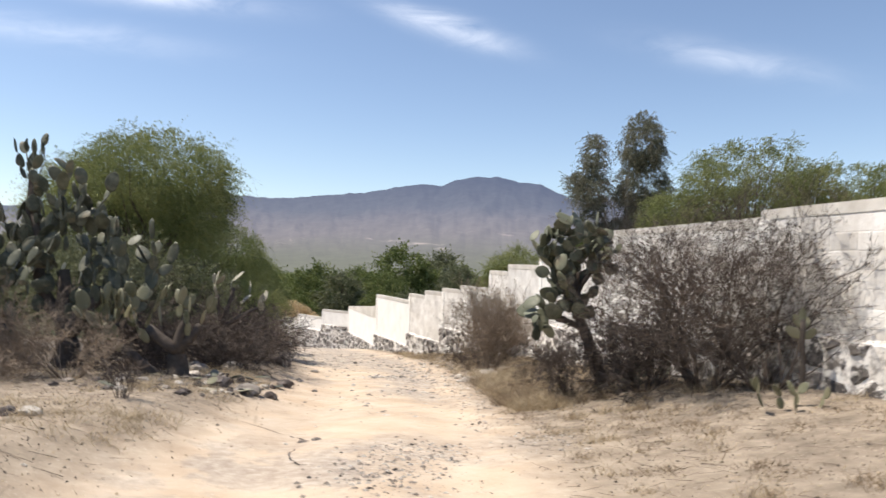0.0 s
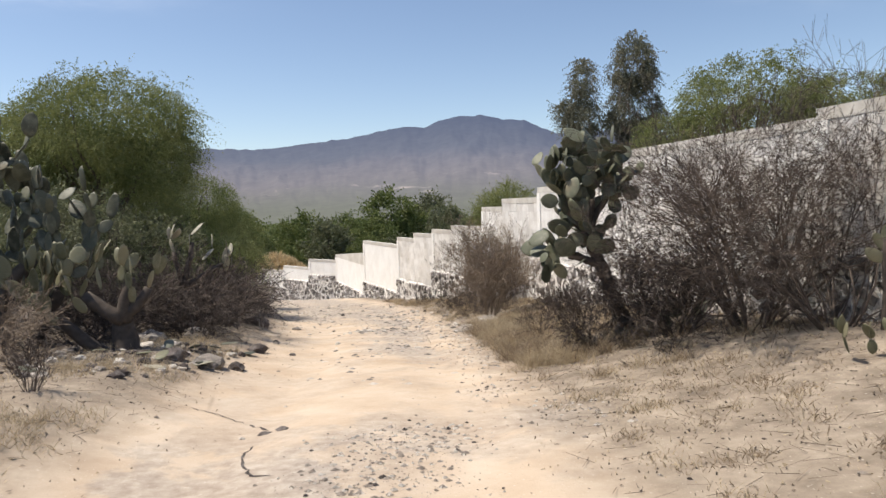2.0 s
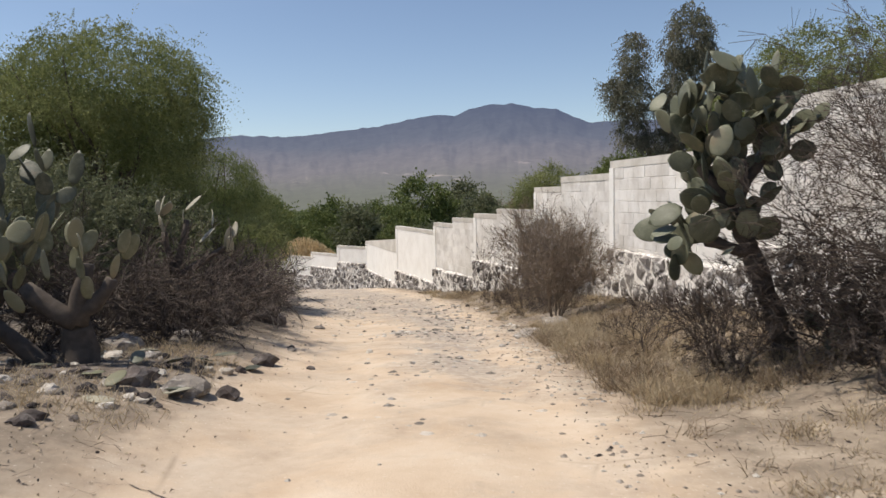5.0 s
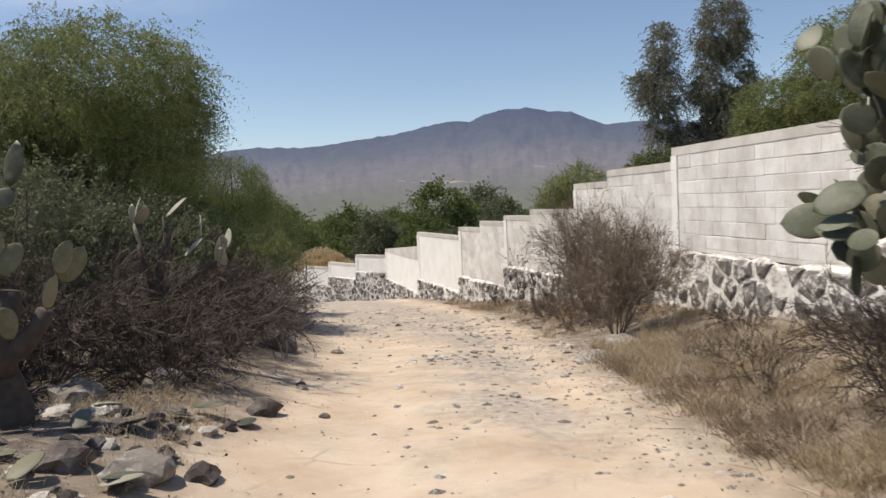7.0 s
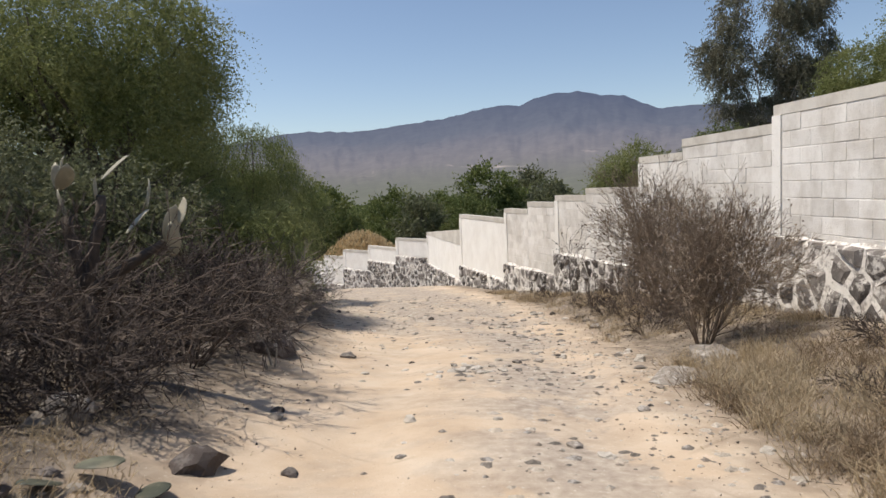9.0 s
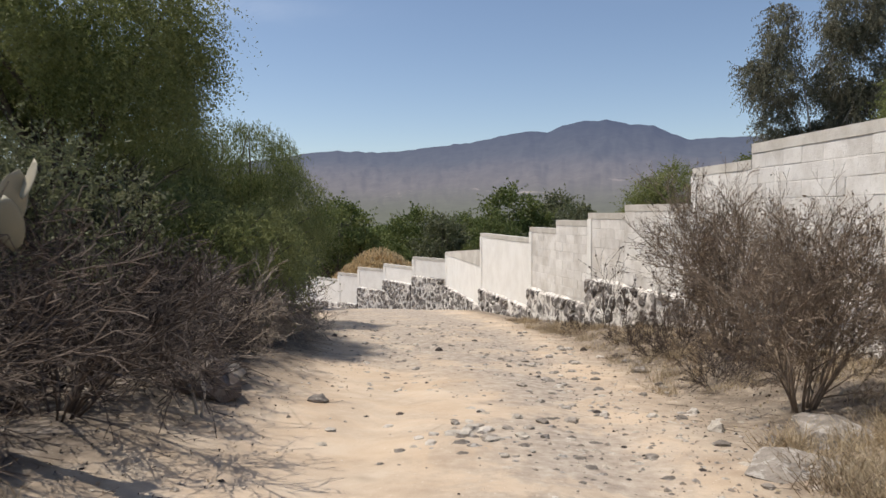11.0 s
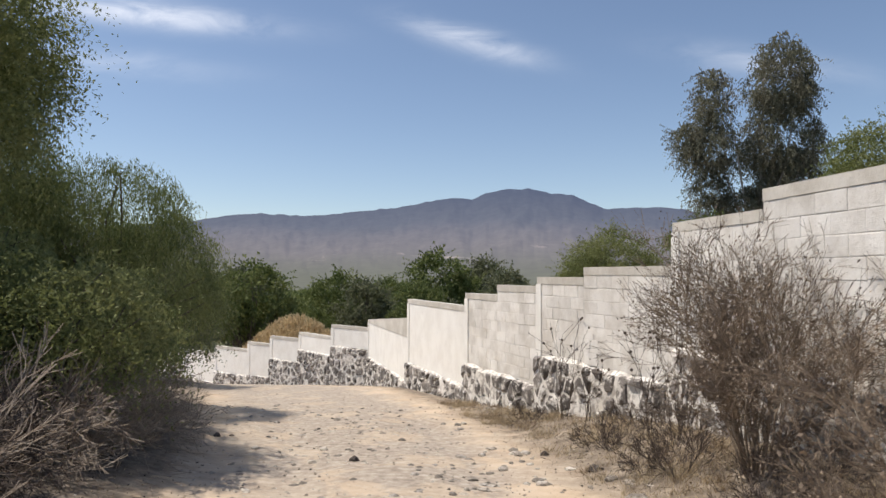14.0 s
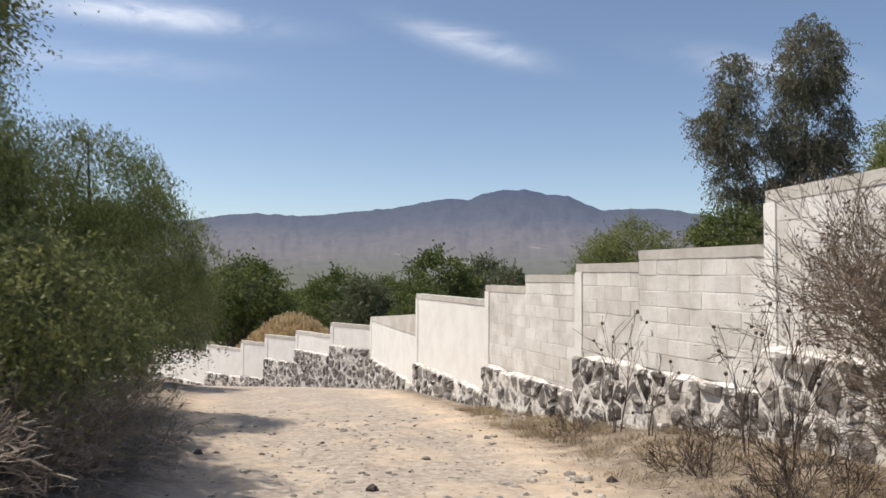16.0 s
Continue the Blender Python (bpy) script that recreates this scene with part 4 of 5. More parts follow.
for x, y, zt, r, sd in ((14.2, 32.3, 7.3, 3.1, 102), (19.0, 33.0, 6.6, 3.0, 103), (11.4, 34.0, 4.9, 1.9, 104), (24.0, 34.0, 6.9, 3.2, 105)):
    tree("mesquite_tree", (x, y, -2.2), "bright green feathery mesquite behind the wall", [(0, 0, zt + 2.2 - r * 0.62, r, r, r * 0.62), (-r * 0.35, 0, zt + 0.9 - r * 0.6, r * 0.8, r * 0.8, r * 0.7), (r * 0.4, 0, zt + 0.8 - r * 0.6, r * 0.8, r * 0.8, r * 0.7)],
         M_MESQ, sd, 480, 180, 0.30, 0.08, 0.2, droop=0.3, aspect=2.2, hang=0.2, sprays=60, group="mesquites behind the wall")
tree("mesquite_tree", (4.3, 40.5, -3.7), "olive green feathery tree behind the wall", [(0, 0, 4.5, 1.75, 1.6, 1.3), (-1.0, 0, 4.0, 1.2, 1.2, 1.0)], M_MESQ, 106, 320, 120, 0.26, 0.085, 0.12, droop=0.3, sprays=40)
tree("dark_tree", (8.3, 41.5, -3.4), "small dark green tree behind the wall", [(0, 0, 5.0, 1.5, 1.5, 0.9)], M_WOOD, 107, 140, 90, 0.3, 0.13, 0.12, droop=0.3)

dry_bush("dead_brush", at_ground(-7.7, 19.2), "dark tangle of dead branches under a mesquite", M_TWIG_DARK, 120, 2.9, 2.6, 15, 4, 0.02, 0.8, 0.15, 0.0, 0.45, tip_r=0.004)
dry_bush("dead_brush", at_ground(-6.6, 20.4), "dark tangle of dead branches under a mesquite", M_TWIG_DARK, 121, 2.3, 2.2, 14, 4, 0.018, 0.8, 0.15, 0.0, 0.45, tip_r=0.004)
dry_bush("dead_brush", at_ground(-7.1, 18.5), "dark tangle of dead branches under a mesquite", M_TWIG_DARK, 122, 2.5, 2.4, 22, 4, 0.018, 0.8, 0.15, 0.0, 0.45, tip_r=0.004)
dry_bush("dead_brush", at_ground(-8.8, 18.6), "dark tangle of dead branches under a mesquite", M_TWIG_DARK, 123, 3.0, 2.6, 22, 4, 0.02, 0.8, 0.15, 0.0, 0.45, tip_r=0.0045)
# the wooded valley: a few built trees, repeated at many turns and sizes
proto = [tree("valley_tree", (-16, 57, -7.0), "round dense dark green valley tree", [(0, 0, 5.6, 2.7, 2.6, 2.5), (-1.7, 0, 4.2, 1.9, 1.9, 1.9), (1.8, 0.3, 4.0, 1.8, 1.8, 1.9)], M_WOOD, 111, 200, 105, 0.44, 0.17, 0.2, droop=0.2, aspect=1.4, far=True, group="valley trees"),
         tree("valley_tree", (-23, 60, -7.4), "broad dark green valley tree with ragged top", [(0, 0, 5.0, 3.2, 2.8, 2.3), (1.5, 0, 6.6, 1.6, 1.6, 1.5), (-1.8, 0, 6.0, 1.5, 1.5, 1.3)], M_WOOD, 112, 200, 105, 0.44, 0.17, 0.2, droop=0.2, aspect=1.4, far=True, group="valley trees"),
         tree("valley_tree", (-10, 66, -8.0), "grey-green rounded valley tree", [(0, 0, 5.2, 2.2, 2.2, 2.4), (1.2, 0, 3.8, 1.8, 1.8, 1.8)], M_OLIVE, 113, 170, 105, 0.44, 0.17, 0.2, droop=0.2, aspect=1.4, far=True, group="valley trees")]
rv = random.Random(5)
spots = [(-29, 58, 1.0), (-19, 64, 1.0), (-3.5, 72, 0.95), (1.5, 75, 1.12), (6, 80, 1.1), (11, 78, 0.9), (-7, 82, 1.05), (-14, 76, 1.1), (-22, 74, 1.15), (-31, 70, 1.2), (-38, 64, 1.2), (-13.2, 61, 0.7), (16, 88, 1.2), (22, 92, 1.2), (-6, 64, 0.72), (-45, 70, 1.3), (-12, 92, 1.25), (3, 98, 1.25)]
for y in (104, 128):
    for k in range(int(6 + y / 18)):
        spots.append((rv.uniform(-0.75, 0.42) * y + rv.uniform(-4, 4), y + rv.uniform(-9, 9), rv.uniform(0.8, 1.7)))
for x, y, s in spots:
    src = rv.choice(proto)
    m = Matrix.Translation((x, y, float(height(x, y)) - 0.1)) @ Matrix.Rotation(rv.uniform(0, 6.28), 4, "Z") @ Matrix.Diagonal((s, s, s * rv.uniform(0.85, 1.12), 1))
    c = copy_thing(src, m)
    c.matrix_basis = m
# woods beyond, too many to count
rw = np.random.default_rng(8)
n_w = 5200
wy = 140 + 1050 * rw.random(n_w) ** 1.5
wx_ = rw.uniform(-0.85, 0.6, n_w) * wy
wz = height(wx_, wy)
cl = np.repeat(np.stack([wx_, wy, wz + 2.5], 1), 26, 0)
cl = cl + rw.normal(size=cl.shape) * [3.2, 3.2, 2.0]
v, f = leaves(cl, 2.4, rw, 0.0, 1.3)
woods = mesh_object("far_woods", v, f, M_WOOD)
tagged(woods, "dull green scrub woods filling the valley floor", "woods", kind="stuff")
# tan dry mound behind the far wall
rm = np.random.default_rng(9)
mp = np.stack([rm.normal(size=26000) * 2.7 - 11.8, rm.normal(size=26000) * 1.3 + 52.5, rm.random(26000)], 1)
mp[:, 2] = height(mp[:, 0], mp[:, 1]) + 4.25 * np.exp(-((mp[:, 0] + 11.8) / 4.0) ** 2 - ((mp[:, 1] - 52.5) / 2.0) ** 2) * mp[:, 2] ** 0.5
v, f = leaves(mp, 0.34, rm, -0.6, 6.0, 0.5)
mound = mesh_object("dry_thicket", v, f, M_REED)
tagged(mound, "rounded tan thicket of dry reeds behind the wall", "thicket", kind="stuff")

# ---- loose stones, grass ----


def rock_mesh(name, seed, mat, rough=0.35, sub=2):
    bm = bmesh.new()
    bmesh.ops.create_icosphere(bm, subdivisions=sub, radius=1.0)
    off = Vector((seed * 7.3, seed * 1.7, 3.0))
    for v in bm.verts:
        n = v.co.normalized()
        k = 1 + rough * noise.noise(n * 1.3 + off) + 0.12 * noise.noise(n * 3.1 + off)
        v.co = Vector((n.x * k, n.y * k * 0.85, max(n.z * k * 0.62, -0.4)))
    me = bpy.data.meshes.new(name)
    bm.to_mesh(me)
    bm.free()
    me.materials.append(mat)
    return me


ROCKS = {m.name: [rock_mesh("rock", s + 3 * i, m, 0.55, 2) for s in (1, 2, 3)] for i, m in enumerate((M_ROCK, M_ROCK_DARK, M_ROCK_PALE))}


def rock(x, y, s, mat, label, group="", turn=0.0, k=0, sink=0.15, flat=1.0):
    ob = new("rock", ROCKS[mat.name][k % 3])
    ob.matrix_basis = Matrix.Translation((x, y, ground_z(x, y) + s * (0.3 - sink) * flat)) @ Matrix.Rotation(turn, 4, "Z") @ Matrix.Diagonal((s, s, s * flat, 1))
    return tagged(ob, label, "rock", group)


rock(-2.72, 9.95, 0.22, M_ROCK, "grey boulder beside the dirt track", turn=0.4, k=1, flat=0.75)
rock(-3.5, 10.95, 0.10, M_ROCK_PALE, "chalk-white stone at the foot of dry brush", turn=0.2, k=0, flat=0.7)
rock(-3.85, 11.0, 0.11, M_ROCK_PALE, "chalk-white stone at the foot of dry brush", turn=1.3, k=2, flat=0.6)
rock(-3.15, 9.6, 0.07, M_ROCK_PALE, "small white stone among rubble", turn=2.3, k=1)
rock(-2.63, 11.85, 0.15, M_ROCK_DARK, "dark angular stone at the edge of the track", turn=1.0, k=0)
rock(-2.42, 10.15, 0.12, M_ROCK_DARK, "small dark stone at the edge of the track", turn=2.0, k=2)
rock(-3.55, 6.35, 0.10, M_ROCK_PALE, "broken pale stone lying in dry grass", turn=0.5, k=1)
rock(-3.72, 6.3, 0.09, M_ROCK_DARK, "broken dark stone lying in dry grass", turn=1.5, k=2)
rock(-3.05, 9.8, 0.16, M_ROCK_DARK, "dark hollow stone among rubble", turn=0.9, k=0)
rock(-3.6, 12.1, 0.2, M_ROCK, "grey boulder half under dry brush", turn=0.9, k=1)
rock(-4.0, 11.5, 0.22, M_ROCK, "grey boulder half under dry brush", turn=1.9, k=2)
rr = random.Random(17)
for i in range(16):
    x, y = rr.uniform(-4.4, -2.6), rr.uniform(8.6, 11.8)
    pad = new("fallen_pad", PADS[("dead", "dark", "pale", "dark")[i % 4]][i % 3])
    pad.matrix_basis = Matrix.Translation((x, y, ground_z(x, y) + 0.03)) @ Matrix.Rotation(rr.uniform(0, 6.28), 4, "Z") @ Matrix.Rotation(rr.uniform(1.25, 1.6), 4, "X") @ Matrix.Scale(rr.uniform(0.17, 0.30), 4)
    tagged(pad, "dried cactus pad lying among stones", "cactus pad", "fallen cactus pads")
for i in range(120):
    x, y = rr.uniform(-4.8, -2.65), rr.uniform(8.4, 11.3)
    rock(x, y, rr.uniform(0.025, 0.085), rr.choice((M_ROCK_DARK, M_ROCK_DARK, M_ROCK_DARK, M_ROCK, M_ROCK_PALE)), "loose stone in the rubble beside the track", "rubble beside the track", rr.uniform(0, 6), i, flat=rr.uniform(0.6, 1))
for i in range(105):
    y = rr.uniform(12, 28)
    lo, hi = np.interp(y, ROAD_Y, ROAD_L), np.interp(y, ROAD_Y, ROAD_R)
    x = rr.uniform(lo, hi + 0.8)
    rock(x, y, rr.uniform(0.025, 0.07), rr.choice((M_ROCK, M_ROCK, M_ROCK_DARK, M_ROCK_PALE)), "small stone lying on the dirt track", "stones on the track", rr.uniform(0, 6), i, flat=rr.uniform(0.5, 1))
for i in range(60):
    y = rr.uniform(14.5, 22)
    x = rr.gauss(np.interp(y, ROAD_Y, ROAD_R) - 0.7, 0.55)
    rock(x, y, rr.uniform(0.03, 0.08), rr.choice((M_ROCK, M_ROCK, M_ROCK_PALE)), "pale broken stone lying on the dirt track", "broken stones on the track", rr.uniform(0, 6), i, flat=rr.uniform(0.5, 1))
for i in range(18):
    rock(rr.gauss(-1.35, 0.3), rr.gauss(15.2, 0.25), rr.uniform(0.03, 0.085), rr.choice((M_ROCK, M_ROCK_PALE)), "pale broken stone lying on the dirt track", "broken stones on the track", rr.uniform(0, 6), i, flat=rr.uniform(0.4, 0.8))
rock(-3.62, 15.35, 0.36, M_ROCK_DARK, "dark boulder half hidden under dry branches", turn=0.7, k=1, flat=0.9)
rock(-3.75, 15.85, 0.26, M_ROCK, "grey boulder half hidden under dry branches", turn=2.1, k=2, flat=0.8)
rock(-2.95, 16.2, 0.11, M_ROCK, "grey stone beside the track near dry brush", turn=1.1, k=0, flat=0.7)
rock(0.62, 14.6, 0.30, M_ROCK, "flat grey slab at the edge of the track", turn=0.2, k=1, flat=0.35)
rock(1.05, 15.2, 0.28, M_ROCK, "grey stone at the foot of a dry bush", turn=0.8, k=2, flat=0.7)
rock(0.25, 19.0, 0.13, M_ROCK, "grey stone at the verge of the track", turn=0.8, k=0, flat=0.6)
rock(0.1, 20.4, 0.11, M_ROCK_DARK, "dark stone at the verge of the track", turn=2.8, k=1, flat=0.6)
rock(-0.9, 18.3, 0.09, M_ROCK, "grey stone lying on the track", turn=2.2, k=1, flat=0.7)


def scatter(points, sizes, rng, flat=0.55):
    """Tiny angular pebbles, twelve triangles each."""
    base = np.array([(1, 0, 0), (0.3, 0.95, 0), (-0.8, 0.6, 0), (-0.8, -0.6, 0), (0.3, -0.95, 0), (0.1, 0.05, 1), (-0.1, 0, -0.6)])
    n = len(points)
    jit = base[None] * rng.uniform(0.6, 1.3, (n, 7, 3))
    a = rng.uniform(0, 6.28, n)
    ca, sa = np.cos(a)[:, None], np.sin(a)[:, None]
    x, y = jit[..., 0] * ca - jit[..., 1] * sa, jit[..., 0] * sa + jit[..., 1] * ca
    v = np.stack([x, y * 0.8, jit[..., 2] * flat], -1) * np.asarray(sizes)[:, None, None] + np.asarray(points)[:, None]
    fs = [(i, (i + 1) % 5, 5) for i in range(5)] + [((i + 1) % 5, i, 6) for i in range(5)]
    f = (np.arange(n) * 7)[:, None, None] + np.array(fs)[None]
    return v.reshape(-1, 3), f.reshape(-1, 3)


def heights(x, y):
    return np.array([ground_z(a, b) for a, b in zip(x, y)])


rp = np.random.default_rng(21)
N = 6500
py = 0.5 + 30 * rp.random(N) ** 1.2
px = np.interp(py, ROAD_Y, ROAD_L) - 1.5 + rp.random(N) * (np.interp(py, ROAD_Y, ROAD_R) - np.interp(py, ROAD_Y, ROAD_L) + 3.0)
clump = np.array([noise.noise(Vector((a * 0.8, b * 0.8, 7.0))) for a, b in zip(px, py)])
keep = (clump > rp.uniform(-0.45, 0.45, N)) & ((py > 10) | (rp.random(N) < 0.3))
px, py = px[keep], py[keep]
for ax, ay, ar, an in ((-0.4, 5.7, 0.5, 900), (-0.35, 6.7, 0.4, 500), (0.1, 6.9, 0.25, 260), (1.1, 7.4, 0.35, 300), (0.35, 13.4, 0.7, 420), (0.1, 15.2, 0.8, 520), (-0.2, 17.6, 0.9, 520), (-1.2, 19.8, 0.9, 380), (-2.6, 22.3, 1.1, 420), (0.75, 10.4, 0.45, 220), (-3.6, 25.0, 1.2, 380), (-3.2, 20.4, 0.8, 360), (-2.2, 24.2, 1.0, 380), (0.55, 8.6, 0.4, 160)):
    px, py = np.r_[px, ax + rp.normal(size=an) * ar * 0.6], np.r_[py, ay + rp.normal(size=an) * ar]
order = rp.permutation(len(px))
px, py = px[order], py[order]
size = 0.005 + 0.026 * rp.random(len(px)) ** 5
for nm, sel, mat, lab in (("gravel", slice(0, None, 2), M_GRAVEL, "grey-brown gravel strewn over the dirt track"), ("pale_gravel", slice(1, None, 3), M_ROCK_PALE, "pale limestone chips strewn over the dirt track"), ("dark_gravel", slice(3, None, 14), M_ROCK_DARK, "dark basalt chips strewn over the dirt track")):
    v, f = scatter(np.stack([px[sel], py[sel], heights(px[sel], py[sel]) + 0.003], 1), size[sel], rp)
    tagged(mesh_object(nm, v, f, mat), lab, "gravel", kind="stuff")


# broken bedrock and half-buried stones along the rough strip
en = 2600
ey_ = 9.0 + 18 * rp.random(en)
el, er = np.interp(ey_, ROAD_Y, ROAD_L), np.interp(ey_, ROAD_Y, ROAD_R)
ex_ = el + (er - el) * np.where(ey_ < 17, 0.70 + 0.20 * rp.normal(size=en), 0.45 + 0.30 * rp.normal(size=en))
patch = np.array([noise.noise(Vector((a * 1.1, b * 0.7, 12.0))) for a, b in zip(ex_, ey_)])
ok = (patch > rp.uniform(-0.3, 0.5, en)) & (ex_ > el) & (ex_ < er + 0.6)
ex_, ey_ = ex_[ok], ey_[ok]
es = 0.012 + 0.055 * rp.random(len(ex_)) ** 2.6
for nm, sel, mat, lab in (("bedrock_chips", slice(0, None, 2), M_GRAVEL, "half-buried grey stones in the rough strip of the track"), ("pale_bedrock_chips", slice(1, None, 2), M_ROCK, "weathered brown stones set in the dirt track")):
    v, f = scatter(np.stack([ex_[sel], ey_[sel], heights(ex_[sel], ey_[sel]) + 0.002], 1), es[sel], rp, 0.32)
    tagged(mesh_object(nm, v, f, mat), lab, "stones", kind="stuff")


def crack(points, width, label):
    """A ragged fissure along a line of ground points: a flat strip, the shade inside painted dark."""
    rng = np.random.default_rng(len(points))
    fine = []
    for (ax, ay), (bx, by) in zip(points[:-1], points[1:]):
        n = max(2, int(math.hypot(bx - ax, by - ay) / 0.05))
        fine += [(ax + (bx - ax) * i / n + rng.normal() * 0.012, ay + (by - ay) * i / n + rng.normal() * 0.012) for i in range(n)]
    vs, fs = [], []
    for i, (x, y) in enumerate(fine):
        w = width * rng.uniform(0.3, 1.2) * (0.2 if i in (0, len(fine) - 1) else 1)
        vs += [(x - w, y - w * 0.6, ground_z(x - w, y - w * 0.6) + 0.004), (x + w, y + w * 0.6, ground_z(x + w, y + w * 0.6) + 0.004)]
        if i:
            fs.append((2 * i - 2, 2 * i - 1, 2 * i + 1, 2 * i))
    return tagged(mesh_object("crack", vs, fs, M_ROCK_DARK), label, "crack", kind="structure")


crack([(-1.58, 7.56), (-1.36, 7.3), (-1.27, 7.2)], 0.012, "dark dry fissure in the dirt track")
crack([(-1.33, 6.84), (-1.36, 6.62), (-1.26, 6.32), (-1.14, 6.1), (-0.95, 6.06)], 0.011, "dark dry fissure in the dirt track")
crack([(-2.4, 7.91), (-2.07, 7.97), (-1.58, 7.56)], 0.007, "thin dry fissure in the dirt track")
rock(-1.22, 7.24, 0.06, M_ROCK_DARK, "dark splinter of rock set in the track", turn=0.9, k=1, flat=0.4)
rock(-1.34, 7.16, 0.05, M_ROCK_DARK, "dark splinter of rock set in the track", turn=0.4, k=2, flat=0.4)


def grass(points, lengths, rng, lean=0.5, width=0.006):
    n = len(points)
    d = rng.normal(size=(n, 3)) * [lean, lean, 0.1]
    d[:, 2] = 1
    d /= np.linalg.norm(d, axis=1, keepdims=True)
    w = np.cross(d, rng.normal(size=(n, 3)))
    w /= np.linalg.norm(w, axis=1, keepdims=True)
    L = np.asarray(lengths)[:, None]
    p = np.asarray(points)
    mid = p + d * L * 0.55
    tip = p + d * L * 0.9 + rng.normal(size=(n, 3)) * L * [0.28, 0.28, 0.1]
    v = np.stack([p - w * width, p + w * width, mid + w * width * 0.8, tip, mid - w * width * 0.8], 1)
    base = (np.arange(n) * 5)[:, None]
    return v.reshape(-1, 3), np.concatenate([base + np.array([[0, 1, 2, 4]]), ], 0), base + np.array([[4, 2, 3]])


def grass_patch(name, xs, ys, lens, rng, label, lean=0.5, width=0.0026, mat=None):
    v, q, t = grass(np.stack([xs, ys, heights(xs, ys) - 0.01], 1), lens, rng, lean, width)
    ob = mesh_object(name, v, q.tolist() + t.tolist(), mat or M_GRASS)
    return tagged(ob, label, "grass", kind="stuff")


rg = np.random.default_rng(31)
tx, ty, tl = [], [], []
tuft_n = 1150
cy = 3.0 + 25 * rg.random(tuft_n)
hi_e, w_e = np.interp(cy, ROAD_Y, ROAD_R), np.interp(cy, WALL_Y, WALL_X)
cx = hi_e + 0.05 + (w_e - hi_e - 0.15) * rg.random(tuft_n) ** 0.8
dens = np.array([noise.noise(Vector((a * 0.7, b * 0.7, 1.0))) for a, b in zip(cx, cy)])
for a, b, dn in zip(cx, cy, dens):
    if dn < rg.uniform(-0.5, 0.35):
        continue
    k = int(rg.integers(24, 70)) if b > 8 else int(rg.integers(26, 80))
    tx += list(a + rg.normal(size=k) * 0.07)
    ty += list(b + rg.normal(size=k) * 0.07)
    tl += list((0.05 + 0.13 * rg.random(k)) * (0.7 + 0.7 * rg.random()) * (1.0 if b > 8.5 else 0.6))
for _ in range(260):
    b = rg.uniform(9.6, 15.0)
    a = np.interp(b, ROAD_Y, ROAD_R) + 0.2 + abs(rg.normal()) * 0.95
    k = int(rg.integers(30, 80))
    tx += list(a + rg.normal(size=k) * 0.06)
    ty += list(b + rg.normal(size=k) * 0.06)
    tl += list(0.10 + 0.20 * rg.random(k))
tx, ty, tl = np.array(tx), np.array(ty), np.array(tl)
browned = np.array([noise.noise(Vector((a * 1.3, b * 1.3, 6.0))) for a, b in zip(tx, ty)]) + 0.35 * smooth(1.4, 2.6, tx) * (1 - smooth(8.5, 10.5, ty)) > rg.normal(size=len(tx)) * 0.25 + 0.12
grass_patch("dry_grass", tx[~browned], ty[~browned], tl[~browned], rg, "pale straw-coloured dry grass tufts along the wall")
grass_patch("brown_grass", tx[browned], ty[browned], tl[browned], rg, "withered brown grass matted over the verge", 0.8, mat=M_GRASS_BROWN)
tx, ty, tl = [], [], []
for _ in range(900):
    b = rg.uniform(1.5, 13)
    a = np.interp(b, ROAD_Y, ROAD_L) - 0.1 - abs(rg.normal()) * 2.0
    if noise.noise(Vector((a * 0.7, b * 0.7, 4.0))) < rg.uniform(-0.4, 0.4):
        continue
    k = int(rg.integers(10, 30))
    tx += list(a + rg.normal(size=k) * 0.07)
    ty += list(b + rg.normal(size=k) * 0.07)
    tl += list(0.05 + 0.12 * rg.random(k))
grass_patch("dry_grass", np.array(tx), np.array(ty), np.array(tl), rg, "short pale dry grass on the stony verge", 0.7)
# leaf litter, bark and straw flakes
fn = 42000
fy = 1.5 + 26 * rg.random(fn) ** 1.15
flo, fhi, fw = np.interp(fy, ROAD_Y, ROAD_L), np.interp(fy, ROAD_Y, ROAD_R), np.interp(fy, WALL_Y, WALL_X)
fx = flo - 3.5 + rg.random(fn) * (fw - flo + 3.3)
ok = ((fx < flo + rg.normal(size=fn) * 0.35) | (fx > fhi + rg.normal(size=fn) * 0.35))
fx, fy = fx[ok], fy[ok]
fz = heights(fx, fy) + 0.008
fa, fl = rg.uniform(0, 6.28, len(fx)), 0.005 + 0.015 * rg.random(len(fx)) ** 2
ca, sa = np.cos(fa) * fl, np.sin(fa) * fl
tilt = rg.normal(size=(len(fx), 4)) * 0.006
q = np.stack([np.stack([fx + ca, fy + sa, fz + tilt[:, 0]], 1), np.stack([fx - sa * 0.4, fy + ca * 0.4, fz + tilt[:, 1]], 1), np.stack([fx - ca, fy - sa, fz + tilt[:, 2]], 1), np.stack([fx + sa * 0.4, fy - ca * 0.4, fz + tilt[:, 3]], 1)], 1)
for nm, k0, mat in (("leaf_litter", 0, M_TWIG_TAN), ("dark_leaf_litter", 1, M_TWIG_DARK), ("straw_litter", 2, M_GRASS)):
    qs = q[k0::3]
    tagged(mesh_object(nm, qs.reshape(-1, 3), (np.arange(len(qs)) * 4)[:, None] + np.arange(4)[None], mat), "dry leaf and straw flakes strewn over the verges", "leaf litter", kind="stuff")
